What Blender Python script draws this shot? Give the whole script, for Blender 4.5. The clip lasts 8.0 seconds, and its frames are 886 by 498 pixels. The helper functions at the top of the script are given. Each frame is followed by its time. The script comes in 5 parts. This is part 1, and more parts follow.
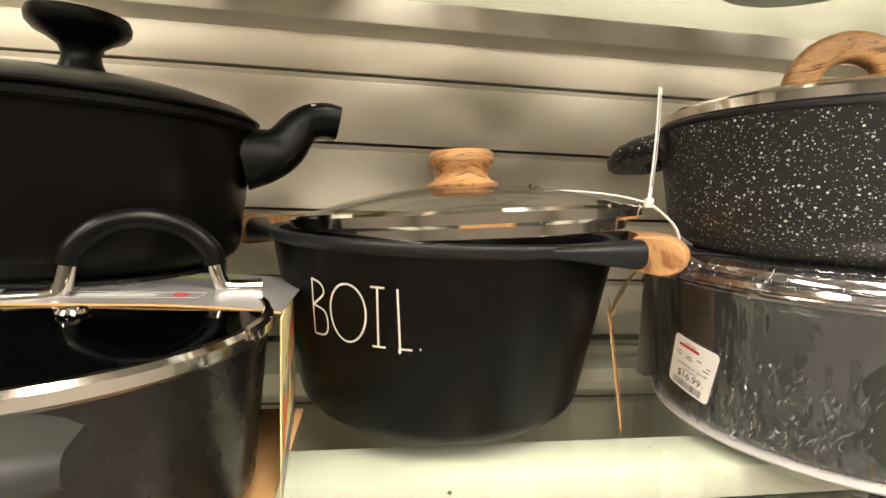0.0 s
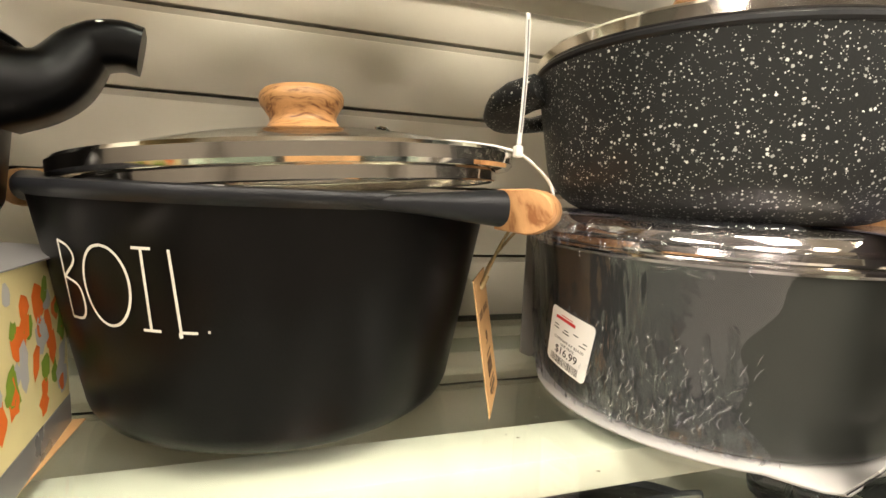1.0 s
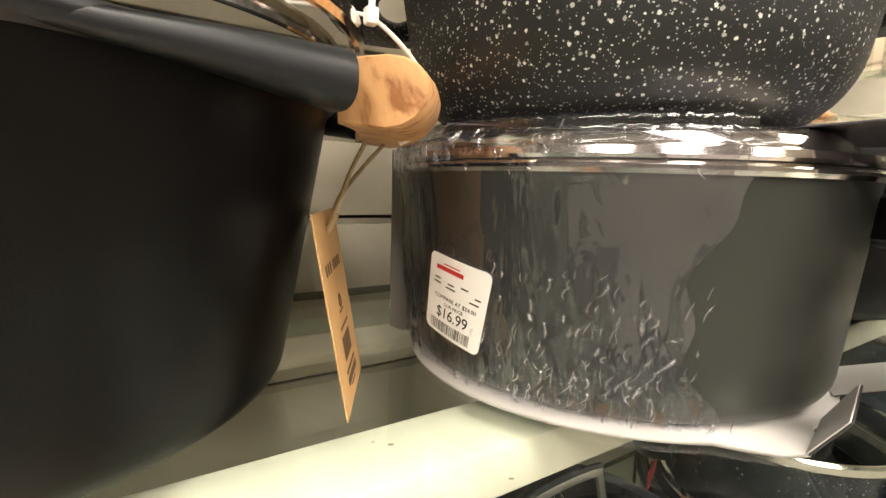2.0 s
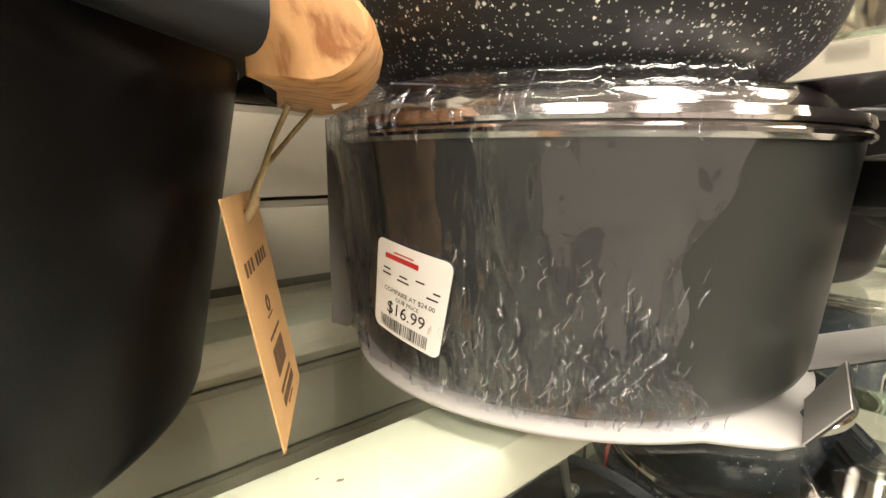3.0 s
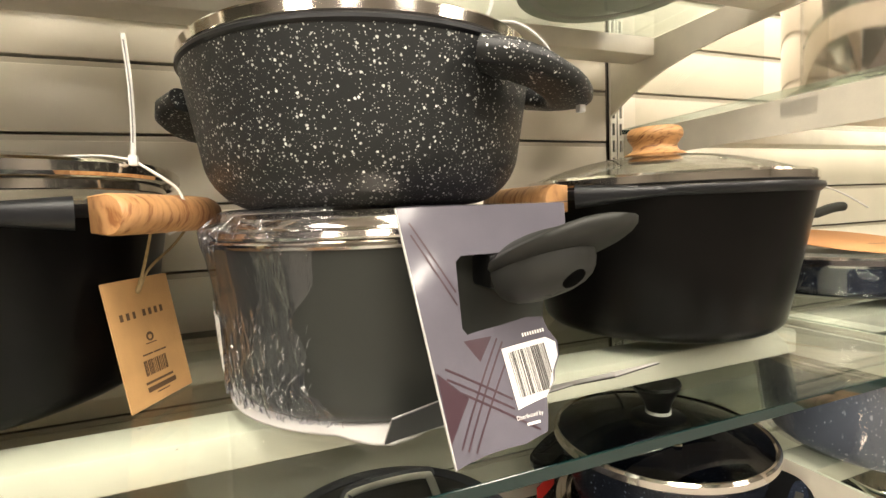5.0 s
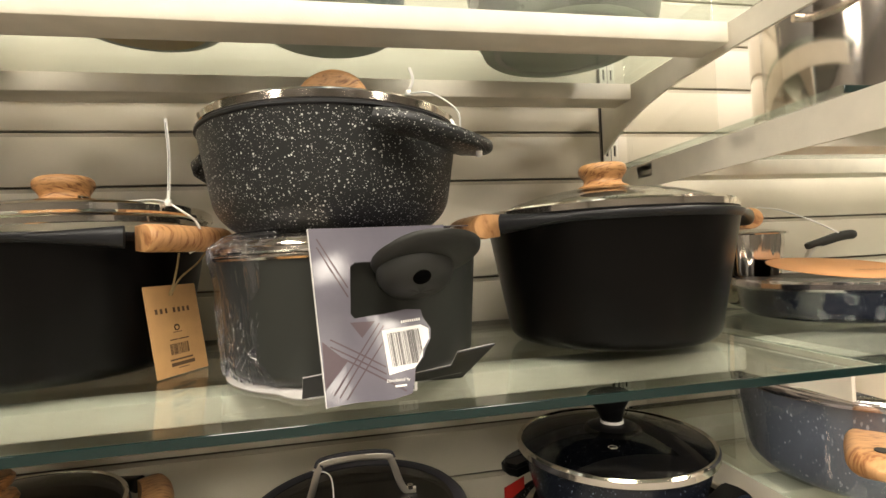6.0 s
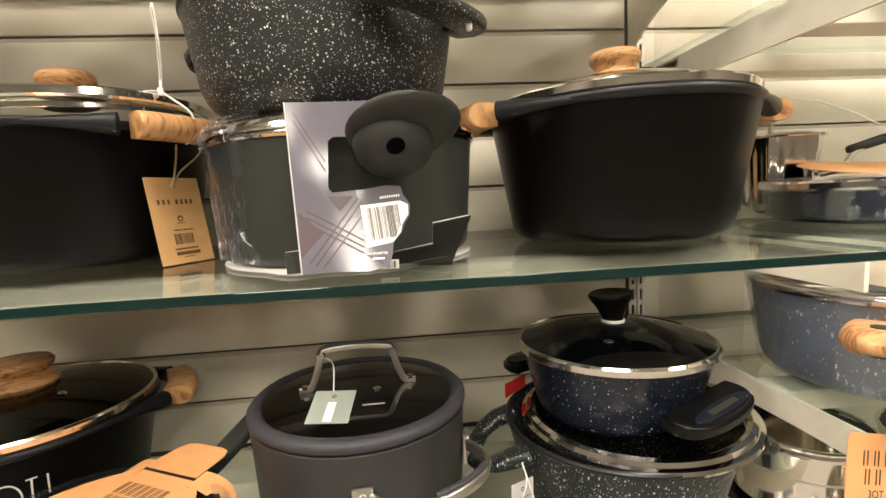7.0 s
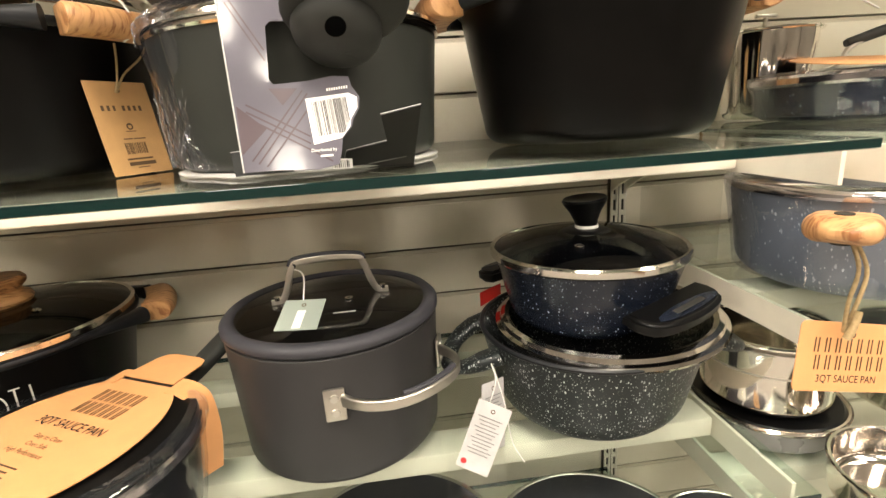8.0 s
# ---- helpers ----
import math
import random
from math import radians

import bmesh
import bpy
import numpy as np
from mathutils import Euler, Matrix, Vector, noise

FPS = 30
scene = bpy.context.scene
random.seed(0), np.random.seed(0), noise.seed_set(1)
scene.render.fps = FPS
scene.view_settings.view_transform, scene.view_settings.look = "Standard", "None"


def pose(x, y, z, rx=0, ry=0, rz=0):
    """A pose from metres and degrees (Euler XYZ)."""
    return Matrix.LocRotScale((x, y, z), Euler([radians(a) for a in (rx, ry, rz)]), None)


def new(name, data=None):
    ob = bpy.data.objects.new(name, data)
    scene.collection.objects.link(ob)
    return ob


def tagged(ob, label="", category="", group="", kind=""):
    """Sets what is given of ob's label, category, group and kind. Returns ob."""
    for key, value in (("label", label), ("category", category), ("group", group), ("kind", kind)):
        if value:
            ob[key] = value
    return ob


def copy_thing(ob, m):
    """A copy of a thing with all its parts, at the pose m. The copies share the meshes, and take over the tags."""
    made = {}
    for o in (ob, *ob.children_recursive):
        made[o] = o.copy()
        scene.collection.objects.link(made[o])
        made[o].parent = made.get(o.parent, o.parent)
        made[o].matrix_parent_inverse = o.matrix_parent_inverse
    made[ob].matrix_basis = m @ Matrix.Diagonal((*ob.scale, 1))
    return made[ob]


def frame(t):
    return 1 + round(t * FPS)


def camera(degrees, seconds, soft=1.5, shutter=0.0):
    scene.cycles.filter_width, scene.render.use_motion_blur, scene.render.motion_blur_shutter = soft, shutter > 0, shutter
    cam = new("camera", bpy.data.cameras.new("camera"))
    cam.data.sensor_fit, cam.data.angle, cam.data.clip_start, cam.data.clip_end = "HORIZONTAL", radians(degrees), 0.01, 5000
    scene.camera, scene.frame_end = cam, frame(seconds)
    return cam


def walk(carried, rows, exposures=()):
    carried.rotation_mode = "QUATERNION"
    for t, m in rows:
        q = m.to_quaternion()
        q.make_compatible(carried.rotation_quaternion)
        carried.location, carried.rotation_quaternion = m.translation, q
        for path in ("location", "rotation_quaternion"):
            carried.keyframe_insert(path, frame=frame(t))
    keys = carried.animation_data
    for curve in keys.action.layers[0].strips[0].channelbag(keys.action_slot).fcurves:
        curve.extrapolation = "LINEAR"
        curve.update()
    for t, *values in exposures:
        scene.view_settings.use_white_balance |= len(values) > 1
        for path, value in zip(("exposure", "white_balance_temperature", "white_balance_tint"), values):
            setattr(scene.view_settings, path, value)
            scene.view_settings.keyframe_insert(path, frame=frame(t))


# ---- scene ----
from mathutils.bvhtree import BVHTree

cam = camera(85.7, 8.0)
PATH = [
    (0.0, 0.0486, 0.0469, 1.4097, 83.89, -2.13, -8.15),
    (0.5, 0.0766, 0.0595, 1.4038, 84.86, -2.29, -11.88),
    (1.0, 0.1129, 0.0958, 1.3855, 83.23, -2.51, -17.04),
    (1.5, 0.1389, 0.1436, 1.361, 82.65, -2.66, -24.65),
    (2.0, 0.1575, 0.1766, 1.3463, 82.42, -1.77, -32.78),
    (2.2, 0.163, 0.186, 1.344, 82.57, -1.16, -35.34),
    (3.3, 0.1748, 0.2094, 1.3453, 79.38, -0.43, -40.53),
    (3.5, 0.1722, 0.2052, 1.3483, 79.51, -0.37, -40.67),
    (4.0, 0.1972, 0.1581, 1.3689, 80.84, 0.84, -37.36),
    (4.5, 0.2612, 0.0923, 1.3737, 82.83, 2.11, -29.98),
    (5.0, 0.3131, 0.0012, 1.3712, 85.48, 2.31, -20.86),
    (5.2, 0.3335, -0.0356, 1.3651, 86.76, 2.68, -17.92),
    (6.3, 0.4275, -0.131, 1.337, 91.33, 2.7, -8.73),
    (6.5, 0.4345, -0.1305, 1.3244, 89.8, 2.82, -7.89),
    (7.0, 0.4485, -0.1237, 1.3025, 83.67, 2.71, -5.99),
    (7.5, 0.4684, -0.1181, 1.2893, 78.48, 3.57, -5.47),
    (8.0, 0.4764, -0.1171, 1.2798, 74.76, 3.8, -6.63),
]
walk(cam, [(t, pose(*row)) for t, *row in PATH], exposures=[(0.0, 0.08), (0.5, 0.14), (1.5, 0.22), (2.0, 0.26), (3.5, 0.32), (4.5, 0.24), (5.2, 0.0), (6.5, -0.44), (7.0, -0.03), (8.0, 0.17)])

# world: a closed shop, lit by its ceiling lights alone
world = bpy.data.worlds.new("shop_world")
scene.world = world
world.use_nodes = True
world.node_tree.nodes["Background"].inputs[0].default_value = (0.9, 0.85, 0.75, 1)
world.node_tree.nodes["Background"].inputs[1].default_value = 0.01
LIGHT = 32.0


# ---- materials ----
def mat(name, color, rough=0.5, metal=0.0, bump=0.0, bump_scale=400.0, vary=0.0, vary_scale=12.0, spec=0.5, coat=0.0):
    m = bpy.data.materials.new(name)
    m.use_nodes = True
    nt = m.node_tree
    b = nt.nodes["Principled BSDF"]
    b.inputs["Base Color"].default_value = (*color, 1)
    b.inputs["Roughness"].default_value = rough
    b.inputs["Metallic"].default_value = metal
    b.inputs["Specular IOR Level"].default_value = spec
    b.inputs["Coat Weight"].default_value = coat
    b.inputs["Coat Roughness"].default_value = 0.15
    tc = nt.nodes.new("ShaderNodeTexCoord")
    if vary:
        n = nt.nodes.new("ShaderNodeTexNoise")
        n.inputs["Scale"].default_value, n.inputs["Detail"].default_value = vary_scale, 6
        nt.links.new(tc.outputs["Object"], n.inputs["Vector"])
        r = nt.nodes.new("ShaderNodeValToRGB")
        r.color_ramp.elements[0].position, r.color_ramp.elements[1].position = 0.3, 0.7
        r.color_ramp.elements[0].color = (*[c * (1 - vary) for c in color], 1)
        r.color_ramp.elements[1].color = (*[min(1, c * (1 + vary)) for c in color], 1)
        nt.links.new(n.outputs["Fac"], r.inputs["Fac"])
        nt.links.new(r.outputs["Color"], b.inputs["Base Color"])
        mr = nt.nodes.new("ShaderNodeMapRange")
        mr.inputs["To Min"].default_value, mr.inputs["To Max"].default_value = rough * 0.85, min(1, rough * 1.15)
        nt.links.new(n.outputs["Fac"], mr.inputs["Value"])
        nt.links.new(mr.outputs["Result"], b.inputs["Roughness"])
    if bump:
        n2 = nt.nodes.new("ShaderNodeTexNoise")
        n2.inputs["Scale"].default_value, n2.inputs["Detail"].default_value = bump_scale, 4
        nt.links.new(tc.outputs["Object"], n2.inputs["Vector"])
        bp = nt.nodes.new("ShaderNodeBump")
        bp.inputs["Strength"].default_value, bp.inputs["Distance"].default_value = bump, 0.001
        nt.links.new(n2.outputs["Fac"], bp.inputs["Height"])
        nt.links.new(bp.outputs["Normal"], b.inputs["Normal"])
    return m


def granite(name, base, fleck, amount, rough=0.45, stretch=1.0, scale=330.0):
    """A dark coating with scattered pale flecks of two sizes; amount: the share of cells that hold one."""
    m = mat(name, base, rough, bump=0.15, bump_scale=700, spec=0.4)
    nt = m.node_tree
    b = nt.nodes["Principled BSDF"]
    tc = nt.nodes.new("ShaderNodeTexCoord")
    mp = nt.nodes.new("ShaderNodeMapping")
    mp.inputs["Scale"].default_value = (1, 1, stretch)
    nt.links.new(tc.outputs["Object"], mp.inputs["Vector"])
    wob = nt.nodes.new("ShaderNodeTexNoise")
    wob.inputs["Scale"].default_value = 900
    nt.links.new(mp.outputs["Vector"], wob.inputs["Vector"])
    mixv = nt.nodes.new("ShaderNodeVectorMath")
    mixv.operation = "MULTIPLY_ADD"
    mixv.inputs[1].default_value = (0.0014, 0.0014, 0.0014)
    nt.links.new(wob.outputs["Color"], mixv.inputs[0])
    nt.links.new(mp.outputs["Vector"], mixv.inputs[2])
    total = None
    for sc, share, size in ((scale, amount, 0.42), (scale * 1.9, amount * 0.8, 0.40)):
        v = nt.nodes.new("ShaderNodeTexVoronoi")
        v.inputs["Scale"].default_value = sc
        nt.links.new(mixv.outputs["Vector"], v.inputs["Vector"])
        sep = nt.nodes.new("ShaderNodeSeparateColor")
        nt.links.new(v.outputs["Color"], sep.inputs["Color"])
        big = nt.nodes.new("ShaderNodeMapRange")
        big.inputs["From Min"].default_value, big.inputs["From Max"].default_value = 1 - share, 1.0
        big.inputs["To Min"].default_value, big.inputs["To Max"].default_value = 0.10 * size, size
        nt.links.new(sep.outputs[0], big.inputs["Value"])
        has = nt.nodes.new("ShaderNodeMath")
        has.operation = "GREATER_THAN"
        has.inputs[1].default_value = 1 - share
        nt.links.new(sep.outputs[0], has.inputs[0])
        reach = nt.nodes.new("ShaderNodeMath")
        reach.operation = "MULTIPLY"
        nt.links.new(big.outputs["Result"], reach.inputs[0])
        nt.links.new(has.outputs[0], reach.inputs[1])
        sub = nt.nodes.new("ShaderNodeMath")
        sub.operation = "SUBTRACT"
        nt.links.new(reach.outputs[0], sub.inputs[0])
        nt.links.new(v.outputs["Distance"], sub.inputs[1])
        mr = nt.nodes.new("ShaderNodeMapRange")
        mr.inputs["From Min"].default_value, mr.inputs["From Max"].default_value = -0.02, 0.10
        nt.links.new(sub.outputs[0], mr.inputs["Value"])
        tone = nt.nodes.new("ShaderNodeMath")
        tone.operation = "MULTIPLY"
        ton = nt.nodes.new("ShaderNodeMapRange")
        ton.inputs["To Min"].default_value = 0.35
        nt.links.new(sep.outputs[1], ton.inputs["Value"])
        nt.links.new(mr.outputs["Result"], tone.inputs[0])
        nt.links.new(ton.outputs["Result"], tone.inputs[1])
        if total is None:
            total = tone.outputs[0]
        else:
            mx = nt.nodes.new("ShaderNodeMath")
            mx.operation = "MAXIMUM"
            nt.links.new(total, mx.inputs[0])
            nt.links.new(tone.outputs[0], mx.inputs[1])
            total = mx.outputs[0]
    mc = nt.nodes.new("ShaderNodeMix")
    mc.data_type = "RGBA"
    mc.inputs["A"].default_value, mc.inputs["B"].default_value = (*base, 1), (*fleck, 1)
    nt.links.new(total, mc.inputs["Factor"])
    nt.links.new(mc.outputs["Result"], b.inputs["Base Color"])
    return m


def wood(name, light, dark, scale=60.0, axis=(1, 1, 1), streak=(1.0, 0.12, 0.35), warp_by=0.045, turn=(0.5, 0.3, 0.4)):
    m = mat(name, light, 0.42, bump=0.1, bump_scale=300)
    nt = m.node_tree
    b = nt.nodes["Principled BSDF"]
    tc = nt.nodes.new("ShaderNodeTexCoord")
    mp = nt.nodes.new("ShaderNodeMapping")
    mp.inputs["Scale"].default_value = axis
    mp.inputs["Rotation"].default_value = turn
    nt.links.new(tc.outputs["Object"], mp.inputs["Vector"])
    warp = nt.nodes.new("ShaderNodeTexNoise")
    warp.inputs["Scale"].default_value, warp.inputs["Detail"].default_value = 28, 2
    nt.links.new(mp.outputs["Vector"], warp.inputs["Vector"])
    add = nt.nodes.new("ShaderNodeVectorMath")
    add.operation = "MULTIPLY_ADD"
    add.inputs[1].default_value = (warp_by, warp_by, warp_by)
    nt.links.new(warp.outputs["Color"], add.inputs[0])
    nt.links.new(mp.outputs["Vector"], add.inputs[2])
    st = nt.nodes.new("ShaderNodeMapping")
    st.inputs["Scale"].default_value = streak
    nt.links.new(add.outputs[0], st.inputs["Vector"])
    w = nt.nodes.new("ShaderNodeTexNoise")
    w.inputs["Scale"].default_value, w.inputs["Detail"].default_value = scale * 4, 5
    w.inputs["Roughness"].default_value = 0.6
    nt.links.new(st.outputs["Vector"], w.inputs["Vector"])
    r = nt.nodes.new("ShaderNodeValToRGB")
    e = r.color_ramp.elements
    e[0].position, e[0].color = 0.36, (*dark, 1)
    e[1].position, e[1].color = 0.60, (*light, 1)
    mid = r.color_ramp.elements.new(0.47)
    mid.color = (*[0.75 * a + 0.25 * c for a, c in zip(light, dark)], 1)
    nt.links.new(w.outputs["Fac"], r.inputs["Fac"])
    nt.links.new(r.outputs["Color"], b.inputs["Base Color"])
    return m


def clear(name, tint, rough=0.02, ior=1.5, bump=0.0, bump_scale=60.0, haze=0.0, haze_color=(0.8, 0.8, 0.8)):
    """Clear sheet: lets light straight through, with gloss by Fresnel."""
    m = bpy.data.materials.new(name)
    m.use_nodes = True
    nt = m.node_tree
    nt.nodes.remove(nt.nodes["Principled BSDF"])
    out = nt.nodes["Material Output"]
    tr = nt.nodes.new("ShaderNodeBsdfTransparent")
    tr.inputs["Color"].default_value = (*tint, 1)
    gl = nt.nodes.new("ShaderNodeBsdfGlossy")
    gl.inputs["Roughness"].default_value = rough
    fr = nt.nodes.new("ShaderNodeLayerWeight")
    fr.inputs["Blend"].default_value = 0.5
    pw = nt.nodes.new("ShaderNodeMath")
    pw.operation = "POWER"
    pw.inputs[1].default_value = 5.0
    nt.links.new(fr.outputs["Facing"], pw.inputs[0])
    sch = nt.nodes.new("ShaderNodeMath")
    sch.operation = "MULTIPLY_ADD"
    f0 = ((ior - 1) / (ior + 1)) ** 2
    sch.inputs[1].default_value, sch.inputs[2].default_value = 1 - f0, f0
    nt.links.new(pw.outputs[0], sch.inputs[0])
    mx = nt.nodes.new("ShaderNodeMixShader")
    base = tr.outputs[0]
    if haze:
        df = nt.nodes.new("ShaderNodeBsdfDiffuse")
        df.inputs["Color"].default_value = (*haze_color, 1)
        hz = nt.nodes.new("ShaderNodeMixShader")
        hz.inputs[0].default_value = haze
        nt.links.new(tr.outputs[0], hz.inputs[1])
        nt.links.new(df.outputs[0], hz.inputs[2])
        base = hz.outputs[0]
    nt.links.new(sch.outputs[0], mx.inputs[0])
    nt.links.new(base, mx.inputs[1])
    nt.links.new(gl.outputs[0], mx.inputs[2])
    nt.links.new(mx.outputs[0], out.inputs["Surface"])
    if bump:
        tc = nt.nodes.new("ShaderNodeTexCoord")
        mp = nt.nodes.new("ShaderNodeMapping")
        mp.inputs["Scale"].default_value = (1, 1, 0.35)
        nt.links.new(tc.outputs["Object"], mp.inputs["Vector"])
        n = nt.nodes.new("ShaderNodeTexNoise")
        n.inputs["Scale"].default_value, n.inputs["Detail"].default_value = bump_scale, 3
        n.inputs["Distortion"].default_value = 1.5
        nt.links.new(mp.outputs["Vector"], n.inputs["Vector"])
        bp = nt.nodes.new("ShaderNodeBump")
        bp.inputs["Strength"].default_value, bp.inputs["Distance"].default_value = bump, 0.004
        nt.links.new(n.outputs["Fac"], bp.inputs["Height"])
        nt.links.new(bp.outputs["Normal"], gl.inputs["Normal"])
        nt.links.new(bp.outputs["Normal"], fr.inputs["Normal"])
    return m


def glow(name, color, strength):
    m = bpy.data.materials.new(name)
    m.use_nodes = True
    b = m.node_tree.nodes["Principled BSDF"]
    b.inputs["Base Color"].default_value = (0.8, 0.8, 0.8, 1)
    b.inputs["Emission Color"].default_value = (*color, 1)
    b.inputs["Emission Strength"].default_value = strength
    return m


SLAT = mat("cream_laminate", (0.66, 0.60, 0.49), 0.38, vary=0.05, vary_scale=9, bump=0.05, bump_scale=250)
# Dark brown puts the groove shade into the board; scuff marks share it.
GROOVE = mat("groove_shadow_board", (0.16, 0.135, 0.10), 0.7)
INSERT = mat("groove_insert", (0.52, 0.47, 0.38), 0.35, metal=0.35)
CREAM = mat("cream_powder_coat", (0.76, 0.71, 0.60), 0.4, vary=0.06, vary_scale=30, bump=0.12, bump_scale=500)
STANDARD = mat("upright_paint", (0.72, 0.68, 0.59), 0.4, vary=0.04)
# black for a disc that paints the shade of an uncut hole
HOLE = mat("deep_hole_shade", (0.001, 0.001, 0.001), 0.9, spec=0.05)
# near-black that stands for shade inside slots and holes
DARK = mat("recess_shade", (0.02, 0.018, 0.015), 0.8)
GLASS = clear("shelf_glass", (0.90, 0.95, 0.925), 0.015, 1.52)
EDGE = mat("glass_edge_green", (0.002, 0.016, 0.015), 0.06, spec=0.8)
BLACK = mat("matte_black_coating", (0.0026, 0.0023, 0.0021), 0.31, spec=0.14, vary=0.15, vary_scale=60, bump=0.06, bump_scale=900)
BLACK_RIM = mat("black_rim_coating", (0.0095, 0.0100, 0.0118), 0.38, spec=0.32, vary=0.1, bump=0.05, bump_scale=900)
SATIN = mat("satin_black_metal", (0.0055, 0.0050, 0.0046), 0.27, spec=0.5, vary=0.2, vary_scale=40, bump=0.1, bump_scale=300)
GREY = mat("grey_coating", (0.031, 0.033, 0.029), 0.34, spec=0.35, vary=0.06, bump=0.04, bump_scale=900)
ANODIZED = mat("hard_anodized_grey", (0.027, 0.0255, 0.026), 0.44, spec=0.35, vary=0.08, bump=0.06, bump_scale=900)
SILICONE = mat("dark_silicone", (0.036, 0.035, 0.042), 0.5, spec=0.35, vary=0.06)
BAKELITE = mat("black_bakelite", (0.0030, 0.0030, 0.0030), 0.32, spec=0.2, vary=0.1, bump=0.03)
SOFT_GREY = mat("soft_touch_grey", (0.032, 0.033, 0.030), 0.5, spec=0.3, vary=0.06)
STEEL = mat("polished_steel", (0.78, 0.73, 0.67), 0.10, metal=1.0, vary=0.04)
BRUSHED = mat("brushed_steel", (0.70, 0.67, 0.62), 0.30, metal=1.0, vary=0.05)
NICKEL = mat("brushed_nickel", (0.62, 0.58, 0.52), 0.34, metal=1.0, vary=0.06, bump=0.05)
GRANITE = granite("black_granite_coating", (0.0120, 0.0132, 0.0130), (0.84, 0.85, 0.80), 0.50, scale=440.0)
GRANITE_BLUE = granite("navy_granite_coating", (0.008, 0.011, 0.020), (0.42, 0.48, 0.55), 0.10, 0.24, 0.6, 520)
GRANITE_GREY = granite("charcoal_granite_coating", (0.007, 0.0095, 0.010), (0.66, 0.70, 0.68), 0.55, 0.40, 0.5, 400)
GRANITE_SLATE = granite("slate_granite_coating", (0.135, 0.158, 0.185), (0.55, 0.60, 0.63), 0.28, 0.35, 0.45, 300)
OLIVE = wood("olive_wood", (0.56, 0.30, 0.12), (0.17, 0.065, 0.022), 75, (1, 1, 1.6), (0.30, 0.12, 1.0), 0.030)
OLIVE_PALE = wood("pale_olive_wood", (0.60, 0.33, 0.145), (0.27, 0.105, 0.035), 62, (1, 1, 1), (0.30, 1.0, 0.10), 0.012, (0.12, 0.05, 0.0))
LID_GLASS = clear("lid_glass", (0.93, 0.94, 0.90), 0.02, 1.5)
LID_SMOKE = clear("smoked_lid_glass", (0.30, 0.29, 0.27), 0.03, 1.5)
FILM = clear("shrink_film", (0.84, 0.84, 0.90), 0.05, 1.95, bump=0.15, bump_scale=45, haze=0.01, haze_color=(0.75, 0.78, 0.9))
ACRYLIC = clear("clear_acrylic", (0.95, 0.95, 0.93), 0.03, 1.45)
KRAFT = mat("kraft_card", (0.50, 0.29, 0.12), 0.75, vary=0.08, vary_scale=60, bump=0.2, bump_scale=800)
KRAFT_ORANGE = mat("orange_kraft_card", (0.60, 0.29, 0.115), 0.6, vary=0.05, vary_scale=50, bump=0.1, bump_scale=800)
CARD_GREY = mat("lavender_grey_card", (0.115, 0.108, 0.13), 0.15, vary=0.07, vary_scale=30, bump=0.15, bump_scale=60)
CARD_WHITE = mat("white_card", (0.44, 0.43, 0.41), 0.6, vary=0.03)
CARD_INSIDE = mat("bare_grey_card", (0.27, 0.25, 0.225), 0.7, vary=0.05, vary_scale=40)
CARD_DARK = mat("dark_grey_card", (0.045, 0.043, 0.047), 0.4, vary=0.08)
CARD_TAG = mat("pale_green_plastic", (0.30, 0.34, 0.30), 0.35, vary=0.04)
ALUMINIUM = mat("pale_pan_base", (0.46, 0.46, 0.42), 0.45, vary=0.08, vary_scale=25)
CARD_BLACK = mat("black_card", (0.02, 0.018, 0.017), 0.45, vary=0.1)
CARD_SILVER = mat("silver_grey_card", (0.24, 0.235, 0.23), 0.28, metal=0.3, vary=0.06)
PLUM = mat("plum_print", (0.045, 0.022, 0.030), 0.35)
INK = mat("black_ink", (0.015, 0.012, 0.01), 0.6)
BROWN_INK = mat("brown_ink", (0.10, 0.055, 0.025), 0.7)
RED_INK = mat("red_ink", (0.55, 0.03, 0.03), 0.6)
WHITE_INK = mat("cream_ink", (0.62, 0.59, 0.51), 0.5)
PAPER = mat("white_paper", (0.82, 0.80, 0.77), 0.55, vary=0.02)
TAG_PAPER = mat("grey_tag_paper", (0.50, 0.48, 0.47), 0.7, vary=0.08, vary_scale=80)
CREASE = clear("film_crease", (0.95, 0.95, 0.97), 0.14, 2.6, haze=0.05, haze_color=(0.8, 0.82, 0.9))
PLASTIC = mat("white_nylon", (0.75, 0.74, 0.70), 0.35)
TWINE = mat("jute_twine", (0.36, 0.26, 0.13), 0.9, bump=0.6, bump_scale=1500, vary=0.2, vary_scale=400)
RED = mat("red_plastic", (0.45, 0.02, 0.015), 0.4)
GREEN_INK = mat("leaf_green_ink", (0.20, 0.30, 0.03), 0.6)
ORANGE_INK = mat("carrot_orange_ink", (0.75, 0.16, 0.02), 0.6)
PALE_INK = mat("pale_yellow_ink", (0.70, 0.60, 0.30), 0.6)
FLOOR = mat("store_floor_tile", (0.30, 0.28, 0.25), 0.35, vary=0.06, vary_scale=3)
CEIL = mat("ceiling_board", (0.50, 0.48, 0.45), 0.8, vary=0.03)
ROOM = mat("store_wall_paint", (0.13, 0.118, 0.10), 0.8, vary=0.05, vary_scale=2)
LAMP = glow("lamp_diffuser", (1.0, 0.90, 0.77), LIGHT)


